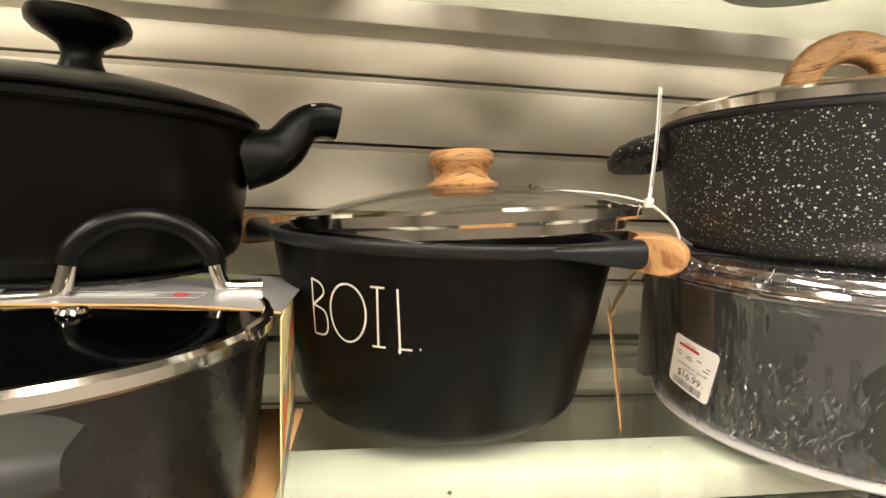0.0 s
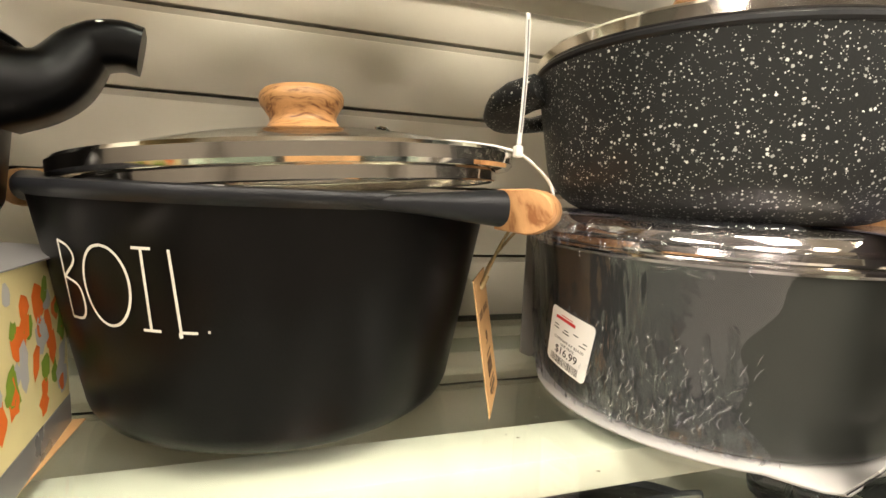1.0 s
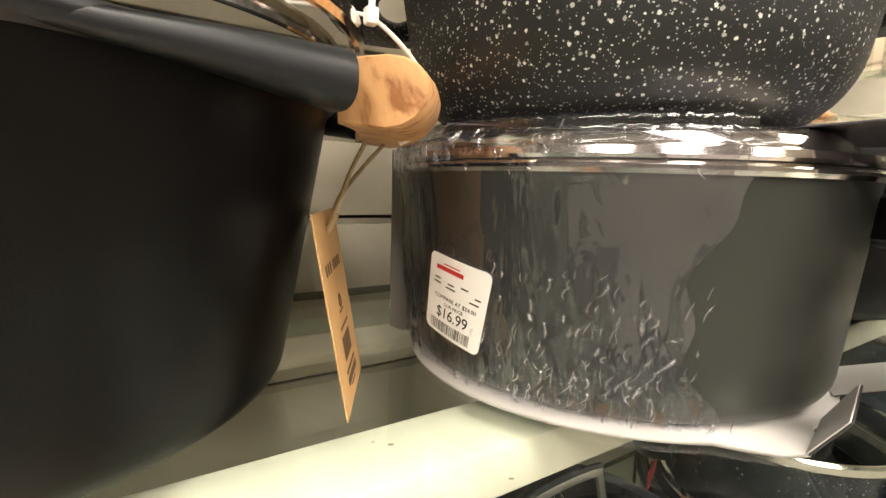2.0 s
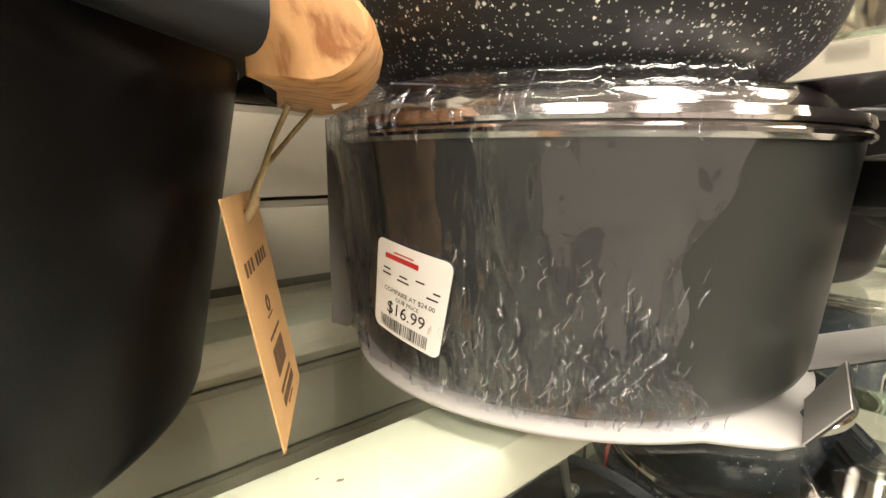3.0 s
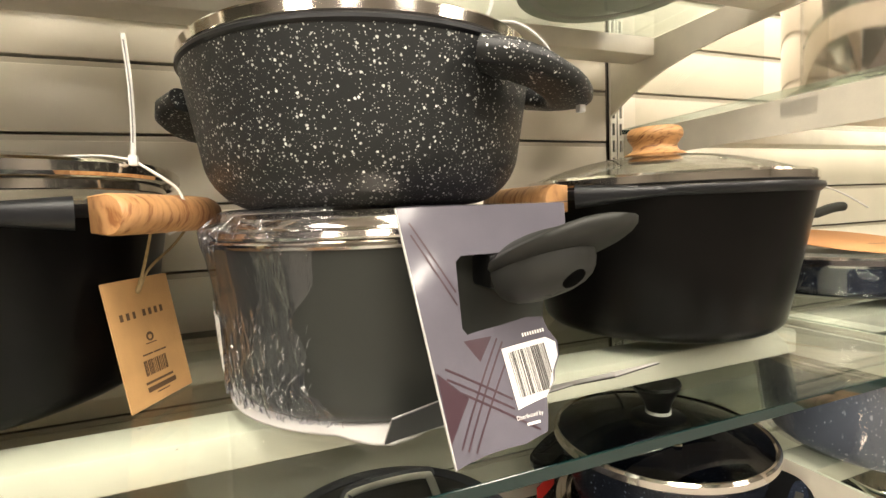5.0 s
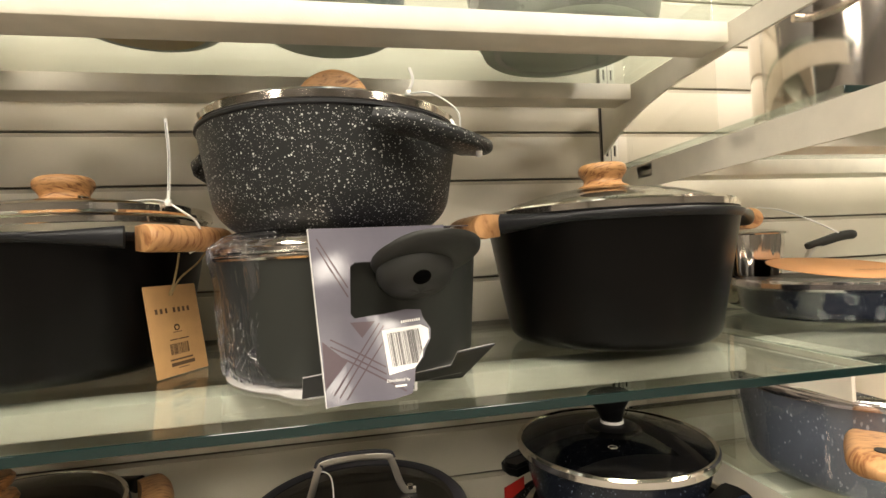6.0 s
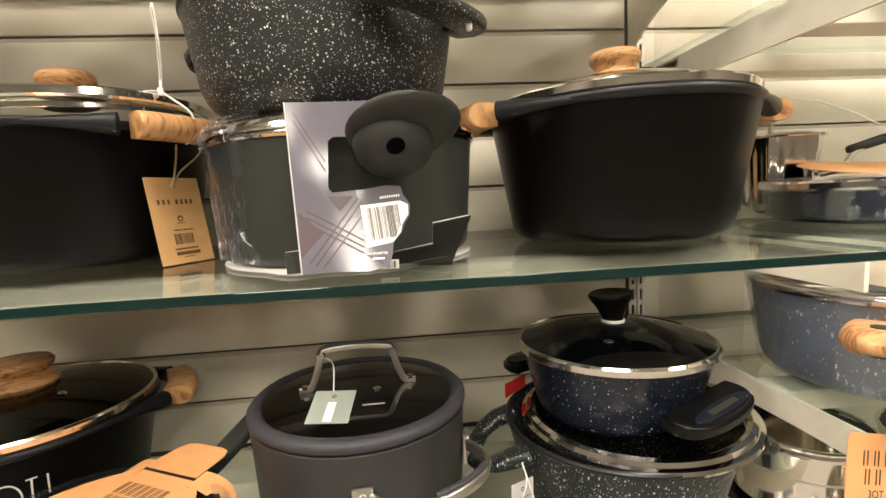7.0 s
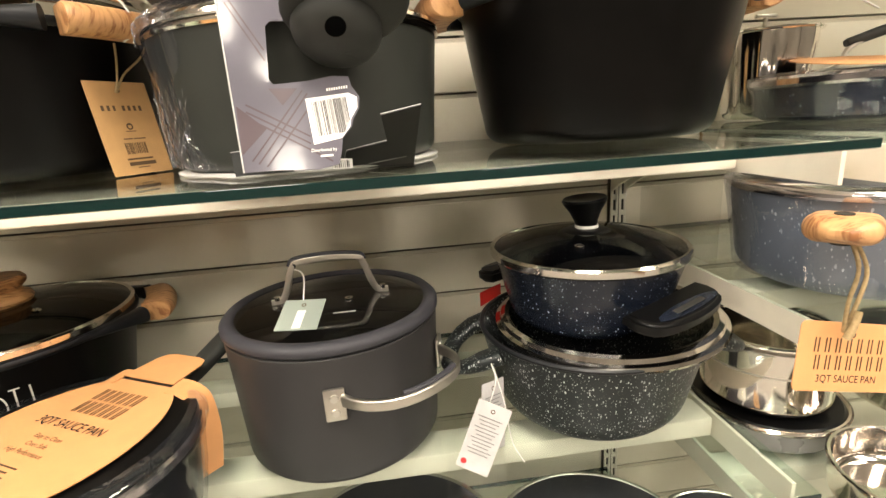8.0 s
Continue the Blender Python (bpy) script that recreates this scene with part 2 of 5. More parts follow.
# ---- mesh helpers ----
def lathe(profile, seg=96, close=False):
    """Turns (r, z) round the z axis."""
    bm = bmesh.new()
    rings = []
    for r, z in profile:
        if r < 1e-6:
            rings.append([bm.verts.new((0, 0, z))])
        else:
            rings.append([bm.verts.new((r * math.cos(2 * math.pi * i / seg), r * math.sin(2 * math.pi * i / seg), z)) for i in range(seg)])
    pairs = list(zip(rings, rings[1:])) + ([(rings[-1], rings[0])] if close else [])
    for a, b in pairs:
        for i in range(seg):
            j = (i + 1) % seg
            if len(a) == 1 and len(b) == 1:
                continue
            if len(a) == 1:
                bm.faces.new((a[0], b[j], b[i]))
            elif len(b) == 1:
                bm.faces.new((a[i], a[j], b[0]))
            else:
                bm.faces.new((a[i], a[j], b[j], b[i]))
    bmesh.ops.recalc_face_normals(bm, faces=bm.faces)
    return bm


def box(sx, sy, sz, cx=0, cy=0, cz=0, bevel=0.0, seg=2, m=None):
    bm = bmesh.new()
    bmesh.ops.create_cube(bm, size=1, matrix=Matrix.Translation((cx, cy, cz)) @ Matrix.Diagonal((sx, sy, sz, 1)))
    if bevel:
        bmesh.ops.bevel(bm, geom=bm.edges[:], offset=bevel, segments=seg, affect="EDGES", profile=0.5)
    if m is not None:
        bm.transform(m)
    return bm


def prism(outline, thick, bevel=0.0):
    """A flat outline (x, z) standing in the xz plane, thick along y."""
    bm = bmesh.new()
    front = [bm.verts.new((x, -thick / 2, z)) for x, z in outline]
    back = [bm.verts.new((x, thick / 2, z)) for x, z in outline]
    n = len(outline)
    bm.faces.new(front)
    bm.faces.new(back[::-1])
    for i in range(n):
        j = (i + 1) % n
        bm.faces.new((front[j], front[i], back[i], back[j]))
    bmesh.ops.recalc_face_normals(bm, faces=bm.faces)
    if bevel:
        bmesh.ops.bevel(bm, geom=[e for e in bm.edges], offset=bevel, segments=2, affect="EDGES")
    return bm


def sweep(points, section, closed=False, scales=None, up=(0, 0, 1), caps=True):
    """Sweeps a closed section (side, up) along a smooth row of points."""
    bm = bmesh.new()
    pts = [Vector(p) for p in points]
    n = len(pts)
    rings = []
    for i, p in enumerate(pts):
        a = pts[i - 1] if (i or closed) else p
        b = pts[(i + 1) % n] if (i < n - 1 or closed) else p
        d = (b - a).normalized()
        side = d.cross(Vector(up))
        if side.length < 1e-4:
            side = d.cross(Vector((1, 0, 0)))
        side.normalize()
        vert = side.cross(d).normalized()
        k = scales[i] if scales else 1.0
        rings.append([bm.verts.new(p + side * s * k + vert * u * k) for s, u in section])
    m = len(section)
    for i in range(n if closed else n - 1):
        a, b = rings[i], rings[(i + 1) % n]
        for j in range(m):
            k = (j + 1) % m
            bm.faces.new((a[j], a[k], b[k], b[j]))
    if caps and not closed:
        bm.faces.new(rings[0][::-1])
        bm.faces.new(rings[-1])
    bmesh.ops.recalc_face_normals(bm, faces=bm.faces)
    return bm


def circle(r, n=10, squash=1.0):
    return [(r * math.cos(2 * math.pi * i / n), r * squash * math.sin(2 * math.pi * i / n)) for i in range(n)]


def spline(points, n=24):
    """A Catmull-Rom curve through the points."""
    p = [Vector(q) for q in points]
    p = [2 * p[0] - p[1]] + p + [2 * p[-1] - p[-2]]
    out = []
    segs = len(p) - 3
    for i in range(n + 1):
        u = i / n * segs
        k = min(int(u), segs - 1)
        f = u - k
        a, b, c, d = p[k:k + 4]
        out.append(0.5 * ((2 * b) + (c - a) * f + (2 * a - 5 * b + 4 * c - d) * f * f + (3 * b - a - 3 * c + d) * f ** 3))
    return out


def rounded(w, h, r, n=5):
    """A rounded rectangle, centred."""
    out = []
    for cx, cy, a0 in ((w / 2 - r, h / 2 - r, 0), (-w / 2 + r, h / 2 - r, 90), (-w / 2 + r, -h / 2 + r, 180), (w / 2 - r, -h / 2 + r, 270)):
        for i in range(n + 1):
            a = radians(a0 + 90 * i / n)
            out.append((cx + r * math.cos(a), cy + r * math.sin(a)))
    return out


def to_mesh(name, bm, material, sharp=38):
    for e in bm.edges:
        if len(e.link_faces) == 2 and e.calc_face_angle(0) > radians(sharp):
            e.smooth = False
    for f in bm.faces:
        f.smooth = True
    me = bpy.data.meshes.new(name)
    bm.to_mesh(me)
    bm.free()
    me.materials.append(material)
    return me


PRINTS = ("barcode", "small_barcode", "fine_print", "brand_print", "maker_print", "item_print", "title_print", "diamond_print", "vegetable_print", "small_print", "price_print", "size_print", "feature_print")


def part(name, bm, material, parent=None, label="", m=None, sharp=38):
    ob = new(name, to_mesh(name, bm, material, sharp))
    if m is not None:
        ob.matrix_local = m
    if parent is not None:
        ob.parent = parent
    if label:
        ob["label"] = label
    if name in PRINTS:
        ob["kind"] = "stuff"
    return ob


def thing(name, m, label, category, group=""):
    ob = new(name)
    ob.empty_display_size = 0.02
    ob.matrix_local = m
    return tagged(ob, label, category, group)


def joined(*bms):
    """Several bmeshes in one."""
    out = bmesh.new()
    for b in bms:
        me = bpy.data.meshes.new("tmp")
        b.to_mesh(me)
        b.free()
        out.from_mesh(me)
        bpy.data.meshes.remove(me)
    return out


def words(text, size, font_scale_x=1.0, depth=0.0002):
    """Writing as a mesh in the xz plane, facing -y, centred."""
    cu = bpy.data.curves.new("words", "FONT")
    cu.body, cu.size, cu.align_x, cu.align_y = text, size, "CENTER", "CENTER"
    cu.resolution_u = 3
    ob = bpy.data.objects.new("words", cu)
    scene.collection.objects.link(ob)
    me = bpy.data.meshes.new_from_object(ob.evaluated_get(bpy.context.evaluated_depsgraph_get()))
    bm = bmesh.new()
    bm.from_mesh(me)
    bpy.data.objects.remove(ob)
    bpy.data.curves.remove(cu)
    bpy.data.meshes.remove(me)
    bm.transform(Matrix.Rotation(radians(90), 4, "X") @ Matrix.Diagonal((font_scale_x, 1, 1, 1)))
    return bm


def bars(rows, depth=0.0002):
    """Plain bars (x, z, width, height) in the xz plane."""
    bm = bmesh.new()
    for x, z, w, h in rows:
        bmesh.ops.create_cube(bm, size=1, matrix=Matrix.Translation((x, 0, z)) @ Matrix.Diagonal((w, depth, h, 1)))
    return bm


def barcode(x, z, w, h, n=26, seed=3):
    rnd = random.Random(seed)
    out, u = [], 0.0
    while u < w * 0.97:
        t = w / n * rnd.choice((0.25, 0.4, 0.7))
        out.append((x - w / 2 + u + t / 2, z, t, h))
        u += t + w / n * rnd.choice((0.3, 0.45, 0.8))
    return out


# ---- the setting ----
WALL_Y, PITCH, GROOVE_Z = 0.605, 0.0762, 1.540
UP_X = 0.832
SHELF, GLASS_T = 1.247, 0.008          # top of the middle glass shelf
FRONT, BACK = 0.193, 0.597
UPPER, LOWER, BOTTOM = 1.598, SHELF - 0.305, SHELF - 0.61


def structure(ob):
    return tagged(ob, kind="structure")


floor = structure(part("floor", box(8, 6, 0.1, 0.4, -1.4, -0.05), FLOOR, label="pale grey polished store floor"))
ceiling = structure(part("ceiling", box(8, 6, 0.1, 0.4, -1.4, 3.25), CEIL, label="white store ceiling board"))
structure(part("wall_south", box(8, 0.1, 3.2, 0.4, -4.4, 1.6), ROOM, label="plain beige store wall"))
structure(part("wall_west", box(0.1, 6, 3.2, -3.6, -1.4, 1.6), ROOM, label="plain beige store wall"))
structure(part("wall_east", box(0.1, 6, 3.2, 4.4, -1.4, 1.6), ROOM, label="plain beige store wall"))

# Board behind the slats, coloured dark for the shade in the grooves.
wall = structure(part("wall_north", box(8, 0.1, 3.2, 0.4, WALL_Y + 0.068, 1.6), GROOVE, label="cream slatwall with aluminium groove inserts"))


def ceiling_light(x, y, w=0.6, d=1.25):
    lamp = thing("ceiling_light", pose(x, y, 3.2), "white rectangular fluorescent ceiling light", "ceiling light", "ceiling lights")
    part("frame", joined(box(w + 0.06, 0.03, 0.06, 0, d / 2 + 0.015, -0.03), box(w + 0.06, 0.03, 0.06, 0, -d / 2 - 0.015, -0.03),
                         box(0.03, d, 0.06, w / 2 + 0.015, 0, -0.03), box(0.03, d, 0.06, -w / 2 - 0.015, 0, -0.03)), CEIL, lamp)
    part("diffuser", box(w, d, 0.02, 0, 0, -0.03), LAMP, lamp, "glowing diffuser")
    return lamp


first_lamp = ceiling_light(-1.6, -0.9)
for lx, ly in ((0.4, -0.9), (2.4, -0.9), (-2.7, -2.7), (-0.7, -2.7), (1.3, -2.7), (3.3, -2.7)):
    copy_thing(first_lamp, pose(lx, ly, 3.2))

# shelf standard: two slotted strips
SLOT = 0.0254


def standard():
    std = thing("shelf_standard", pose(UP_X, WALL_Y, 0), "cream slotted steel shelf standard on the slatwall", "shelf standard")
    for side in (-1, 1):
        cx = side * 0.0068
        bm = bmesh.new()

        def quad(x0, x1, z0, z1):
            bmesh.ops.create_cube(bm, size=1, matrix=Matrix.Translation(((x0 + x1) / 2, -0.004, (z0 + z1) / 2)) @ Matrix.Diagonal((x1 - x0, 0.003, z1 - z0, 1)))
        quad(cx - 0.006, cx - 0.0022, 0.3, 2.1)
        quad(cx + 0.0022, cx + 0.006, 0.3, 2.1)
        for k in range(int(1.8 / SLOT)):
            quad(cx - 0.0022, cx + 0.0022, 0.3 + k * SLOT, 0.3 + k * SLOT + 0.008)
        part("slotted_strip", bm, STANDARD, std)
        # dark strip behind the slots, coloured for the shade within
        part("slot_shade_back", box(0.011, 0.002, 1.8, cx, 0.0005, 1.2), DARK, std)
    # dark filler: shade in the gap between the two strips
    part("center_gap_shade", box(0.0016, 0.004, 1.8, 0, -0.0025, 1.2), DARK, std)
    return std


standard()


# ---- shelves ----
def arm_mesh(length, high, low):
    """A tapered bracket arm that reaches along -y from the wall."""
    outline = [(0.0, -low), (0.0, 0.0), (-length, 0.0), (-length, -high)]
    curve = [(-length * (1 - u), -high - (low - high) * u ** 4) for u in (0.25, 0.5, 0.62, 0.72, 0.8, 0.86, 0.91, 0.95, 0.98)]
    bm = prism([(x, z) for x, z in outline + curve], 0.004)
    bm.transform(Matrix.Rotation(radians(90), 4, "Z"))
    return bm


def shelf(z, x0, x1, label, front=FRONT, bars_y=(0.320, 0.505), arm_front=0.215, arm_low=0.085, arm_high=0.028):
    s = thing("glass_shelf", pose(0, 0, z), label, "shelf", "glass shelves")
    part("glass_panel", box(x1 - x0, BACK - front, GLASS_T, (x0 + x1) / 2, (BACK + front) / 2, -GLASS_T / 2), GLASS, s, "clear glass panel").visible_shadow = False
    part("front_edge", box(x1 - x0 + 0.001, 0.0012, GLASS_T - 0.001, (x0 + x1) / 2, front - 0.0008, -GLASS_T / 2, bevel=0.0004, seg=1), EDGE, s, "dark green polished glass edge")
    part("back_edge", box(x1 - x0 + 0.001, 0.0012, GLASS_T - 0.001, (x0 + x1) / 2, BACK + 0.0008, -GLASS_T / 2), EDGE, s, "dark green glass edge")
    for by in bars_y:
        part("crossbar", box(x1 - x0 - 0.012, 0.043, 0.024, (x0 + x1) / 2 - 0.004, by + 0.0215, -GLASS_T - 0.0135, bevel=0.003), CREAM, s, "cream painted steel crossbar")
    for ax in (x0 + 0.004, x1 - 0.004):
        part("bracket_arm", arm_mesh(WALL_Y - 0.008 - arm_front, arm_high, arm_low), CREAM, s, "cream painted steel bracket arm", pose(ax, WALL_Y - 0.008, -GLASS_T - 0.001))
    return s


X_LEFT = -0.40
shelf(SHELF, X_LEFT, 0.824, "glass shelf on cream steel brackets, holding pots")
shelf(UPPER, X_LEFT, 0.824, "upper glass shelf on cream steel brackets, holding pots")
shelf(LOWER, X_LEFT, 0.824, "lower glass shelf on cream steel brackets, holding pots")
shelf(BOTTOM, X_LEFT, 0.824, "bottom glass shelf on cream steel brackets")
R0, R1 = 0.840, 1.75
shelf(1.485, R0, R1, "glass shelf in the next bay under a steel pot", front=0.225, arm_front=0.19, arm_low=0.040, arm_high=0.037)
shelf(SHELF + 0.002, R0, R1, "glass shelf in the next bay under saucepans", arm_front=0.20)
shelf(1.090, R0, R1, "glass shelf in the next bay under a slate pot", arm_front=0.20, arm_low=0.06)
shelf(0.857, R0, R1, "low glass shelf in the next bay under steel pots", arm_front=0.20, arm_low=0.06)


def divider(x, y0, y1, z0, z1):
    d = part("shelf_divider", box(0.003, y1 - y0, z1 - z0, x, (y0 + y1) / 2, (z0 + z1) / 2, bevel=0.0006, seg=1), ACRYLIC)
    d.visible_shadow = False
    return tagged(d, "clear acrylic shelf divider standing on glass", "shelf divider", "shelf dividers")


divider(0.846, 0.382, 0.556, 1.091, 1.232)
divider(0.850, 0.385, 0.58, 1.486, 1.655)


# ---- pots and pans ----
def shell(profile_out, wall=0.003, floor_z=None, rim_round=True):
    """Outer profile from the bottom's middle to the rim, then back down inside."""
    top_r, top_z = profile_out[-1]
    inner = [(max(0.0, r - wall), z + (wall if i < len(profile_out) - 1 else 0)) for i, (r, z) in enumerate(profile_out)][1:]
    return profile_out + [(top_r - wall * 0.3, top_z + 0.0008), (top_r - wall * 0.7, top_z + 0.0008)] + inner[::-1] + [(0.0, inner[0][1])]


def wall_profile(r_bot, r_top, h, corner, n=6):
    """Bottom disc, rounded corner and a straight flaring wall."""
    slope = (r_top - r_bot) / h
    out = [(0.0, 0.0), (r_bot - corner, 0.0)]
    for i in range(1, n + 1):
        a = radians(90 * i / n)
        out.append((r_bot - corner + corner * math.sin(a) + slope * corner * (1 - math.cos(a)), corner * (1 - math.cos(a))))
    for i in range(1, 9):
        z = corner + (h - corner) * i / 8
        out.append((r_bot + slope * z, z))
    return out


def dome(r, h, n=10):
    return [(r * (1 - i / n), h * (1 - (1 - i / n) ** 2.2)) for i in range(n + 1)]


KNOB = [(0.0, 0.0), (0.029, 0.0), (0.0295, 0.0018), (0.028, 0.0034), (0.0235, 0.0050), (0.0212, 0.0080), (0.0212, 0.0115), (0.0238, 0.0155),
        (0.0262, 0.0190), (0.0268, 0.0228), (0.0258, 0.0264), (0.0235, 0.0286), (0.012, 0.0293), (0.0, 0.0293)]


def ring(r0, r1, z0, z1, bevel=0.0015):
    """A band between two radii and two heights with eased edges."""
    b = bevel
    return [(r0, z0 + b), (r0 + b, z0), (r1 - b, z0), (r1, z0 + b), (r1, z1 - b), (r1 - b, z1), (r0 + b, z1), (r0, z1 - b)]


def wood_pot(x, y, z, turn, label, r_bot=0.1115, r_top=0.1345, h=0.124, letters=False):
    """Matte black casserole with two wood grips; its lid is a thing of its own."""
    pot = thing("casserole_pot", pose(x, y, z, 0, 0, turn), label, "pot", "black casserole pots")
    part("body", lathe(shell(wall_profile(r_bot, r_top + 0.0003, h + 0.002, 0.013), 0.003), 128), BLACK, pot)
    lip = [(-0.003, 0.0012), (0.0007, 0.0012), (0.0020, 0.0026), (0.0040, 0.0044), (0.0045, 0.0068), (0.0036, 0.0088), (0.0016, 0.0096), (-0.0018, 0.0096), (-0.0036, 0.0082), (-0.004, 0.003)]
    part("rim", lathe([(r_top + a, h + c) for a, c in lip], 128, close=True), BLACK_RIM, pot, "dark grey flared rim")
    for s in (0, 180):
        m = pose(0, 0, 0, 0, 0, s)
        for side in (-1, 1):
            pts = spline([(0.0885, side * 0.1010, h + 0.0050), (0.1040, side * 0.0890, h + 0.0048), (0.1180, side * 0.0770, h + 0.0045), (0.1315, side * 0.0645, h + 0.004), (r_top + 0.0115, side * 0.0500, h + 0.0035)], 16)
            part("handle_arm", sweep(pts, rounded(0.0205, 0.0195, 0.008, 5), scales=[0.30 + 0.70 * (i / 16) ** 1.2 for i in range(17)]), BLACK_RIM, pot, "", m, sharp=60)
        # the grip: a D section swept tangentially
        n = 8
        sec = [(-0.016, -0.0105), (0.002, -0.0125)] + [(0.002 + 0.0155 * math.sin(radians(180 * i / n)), -0.0125 * math.cos(radians(180 * i / n))) for i in range(1, n)] + [(0.002, 0.0125), (-0.016, 0.0115)]
        row = [(r_top + 0.031 - 0.006 * abs(u) ** 2.5, 0.044 * u, h + 0.002) for u in (-1, -0.97, -0.8, -0.5, -0.2, 0.2, 0.5, 0.8, 0.97, 1)]
        part("wood_grip", sweep(row, sec, scales=[0.93, 1, 1, 1, 1, 1, 1, 1, 1, 0.93]), OLIVE_PALE, pot, "pale wood-grain grip", m)
    return pot


def glass_lid(pot, m, r, label, knob=KNOB, knob_mat=None, height=0.026, tint=None, flange=True, rivet=True, group="", knob_label="olive wood knob"):
    lid = part("lid", lathe([(rr, zz + 0.004) for rr, zz in dome(r - 0.004, height)], 96), tint or LID_GLASS, pot, label)
    lid.matrix_basis = pot.matrix_basis.inverted() @ m
    lid.visible_shadow = False
    part("steel_rim", lathe(ring(r - 0.006, r, -0.004, 0.006, 0.002), 96, close=True), STEEL, lid, "polished steel rim")
    if flange:
        part("steel_flange", lathe(ring(r - 0.0125, r - 0.0105, -0.011, -0.003, 0.0006), 96, close=True), STEEL, lid, "polished steel inner flange")
    if knob:
        part("knob", lathe(knob, 64), knob_mat or OLIVE, lid, knob_label, pose(0, 0, height + 0.003))
        part("knob_base", lathe([(0.0, 0.0), (0.026, 0.0), (0.026, 0.002), (0.0, 0.002)], 48), knob_mat or OLIVE, lid, "", pose(0, 0, height - 0.002))
    if rivet:
        part("steam_vent", lathe([(0.0018, 0.0), (0.0042, 0.0), (0.0046, 0.001), (0.0036, 0.002), (0.002, 0.0018), (0.0018, 0.0)], 24), STEEL, lid, "small steel steam vent",
             pose(r * 0.46, -r * 0.2, height * 0.86 + 0.002, 0, 14, 0))
    return lid


def strokes_on_cone(parent, rows, r0, slope, width, mat_ink, name="letter", lift=0.0006):
    """Thin painted strokes, as (angle, z) rows in degrees and metres, on a flaring wall."""
    bm = bmesh.new()
    for row in rows:
        pts = spline([(a, z, 0) for a, z in row], max(6, 5 * (len(row) - 1))) if len(row) > 1 else [Vector((row[0][0], row[0][1], 0))]
        prev = None
        for i, p in enumerate(pts):
            q = pts[min(i + 1, len(pts) - 1)] - pts[max(i - 1, 0)]
            rad = r0 + slope * p.y
            d = Vector((q.x * radians(1) * rad, q.y, 0))
            d = d.normalized() if d.length > 1e-9 else Vector((1, 0, 0))
            nrm = Vector((-d.y, d.x, 0)) * width / 2
            pair = []
            for s in (-1, 1):
                ang = radians(p.x) + s * nrm.x / rad
                z = p.y + s * nrm.y
                rr = r0 + slope * z + lift
                pair.append(bm.verts.new((rr * math.cos(ang), rr * math.sin(ang), z)))
            if prev:
                bm.faces.new((prev[0], pair[0], pair[1], prev[1]))
            prev = pair
    bmesh.ops.recalc_face_normals(bm, faces=bm.faces)
    return part(name, bm, mat_ink, parent, "cream painted letter")


# the black pot with the word on it, its lid set askew
TURN1 = -27
boil_pot = wood_pot(0.107, 0.44, SHELF + 0.004, TURN1, "matte black casserole pot with wood grips and the word BOIL")
B0, B1 = 0.0686, 0.1060


def bz(v):
    return B0 + (B1 - B0) * v


SL1 = (0.1345 - 0.1115) / 0.124
LETTERS = [
    [[(220.3, bz(0)), (222.6, bz(1))], [(222.6, bz(1)), (226.0, bz(0.93)), (226.6, bz(0.76)), (221.8, bz(0.54))], [(221.8, bz(0.54)), (226.2, bz(0.45)), (226.8, bz(0.2)), (225.0, bz(0.03)), (220.3, bz(0))]],
    [[(234.6 + 5.9 * math.sin(radians(20 * k)) + 0.7 * math.cos(radians(20 * k)), bz(0.5 + 0.5 * math.cos(radians(20 * k)))) for k in range(19)]],
    [[(243.7, bz(0)), (244.3, bz(1))], [(242.4, bz(1)), (246.3, bz(1))], [(241.9, bz(0)), (245.8, bz(0))]],
    [[(249.7, bz(1)), (250.0, bz(0)), (250.0, bz(0)), (253.4, bz(0))]],
    [[(255.4, bz(0.02)), (255.9, bz(0.02))]],
]
for strokes in LETTERS:
    strokes_on_cone(boil_pot, [[(a + 0.7 - TURN1, z) for a, z in row] for row in strokes], 0.1115, SL1, 0.0013 if len(strokes[0]) != 2 or strokes[0][0][0] < 256 else 0.002, WHITE_INK)

lid_tilt = Matrix.Translation((0.120, 0.428, 1.3945)) @ Matrix.Rotation(radians(-28), 4, "Z") @ Matrix.Rotation(radians(-4.6), 4, "Y")
boil_lid = glass_lid(boil_pot, lid_tilt, 0.1345, height=0.0210, label= "domed glass lid with steel rim and wood knob, set askew", group="glass lids")

# the plain black pot further along
pot_b = wood_pot(0.695, 0.387, SHELF + 0.004, 4, "matte black casserole pot with wood grips, closed")
glass_lid(pot_b, pose(0.695, 0.387, SHELF + 0.142), 0.1348, "domed glass lid with steel rim and wood knob on black pot", flange=False, group="glass lids")


# grey saucepan in shrink film
PAN = (0.405, 0.37)


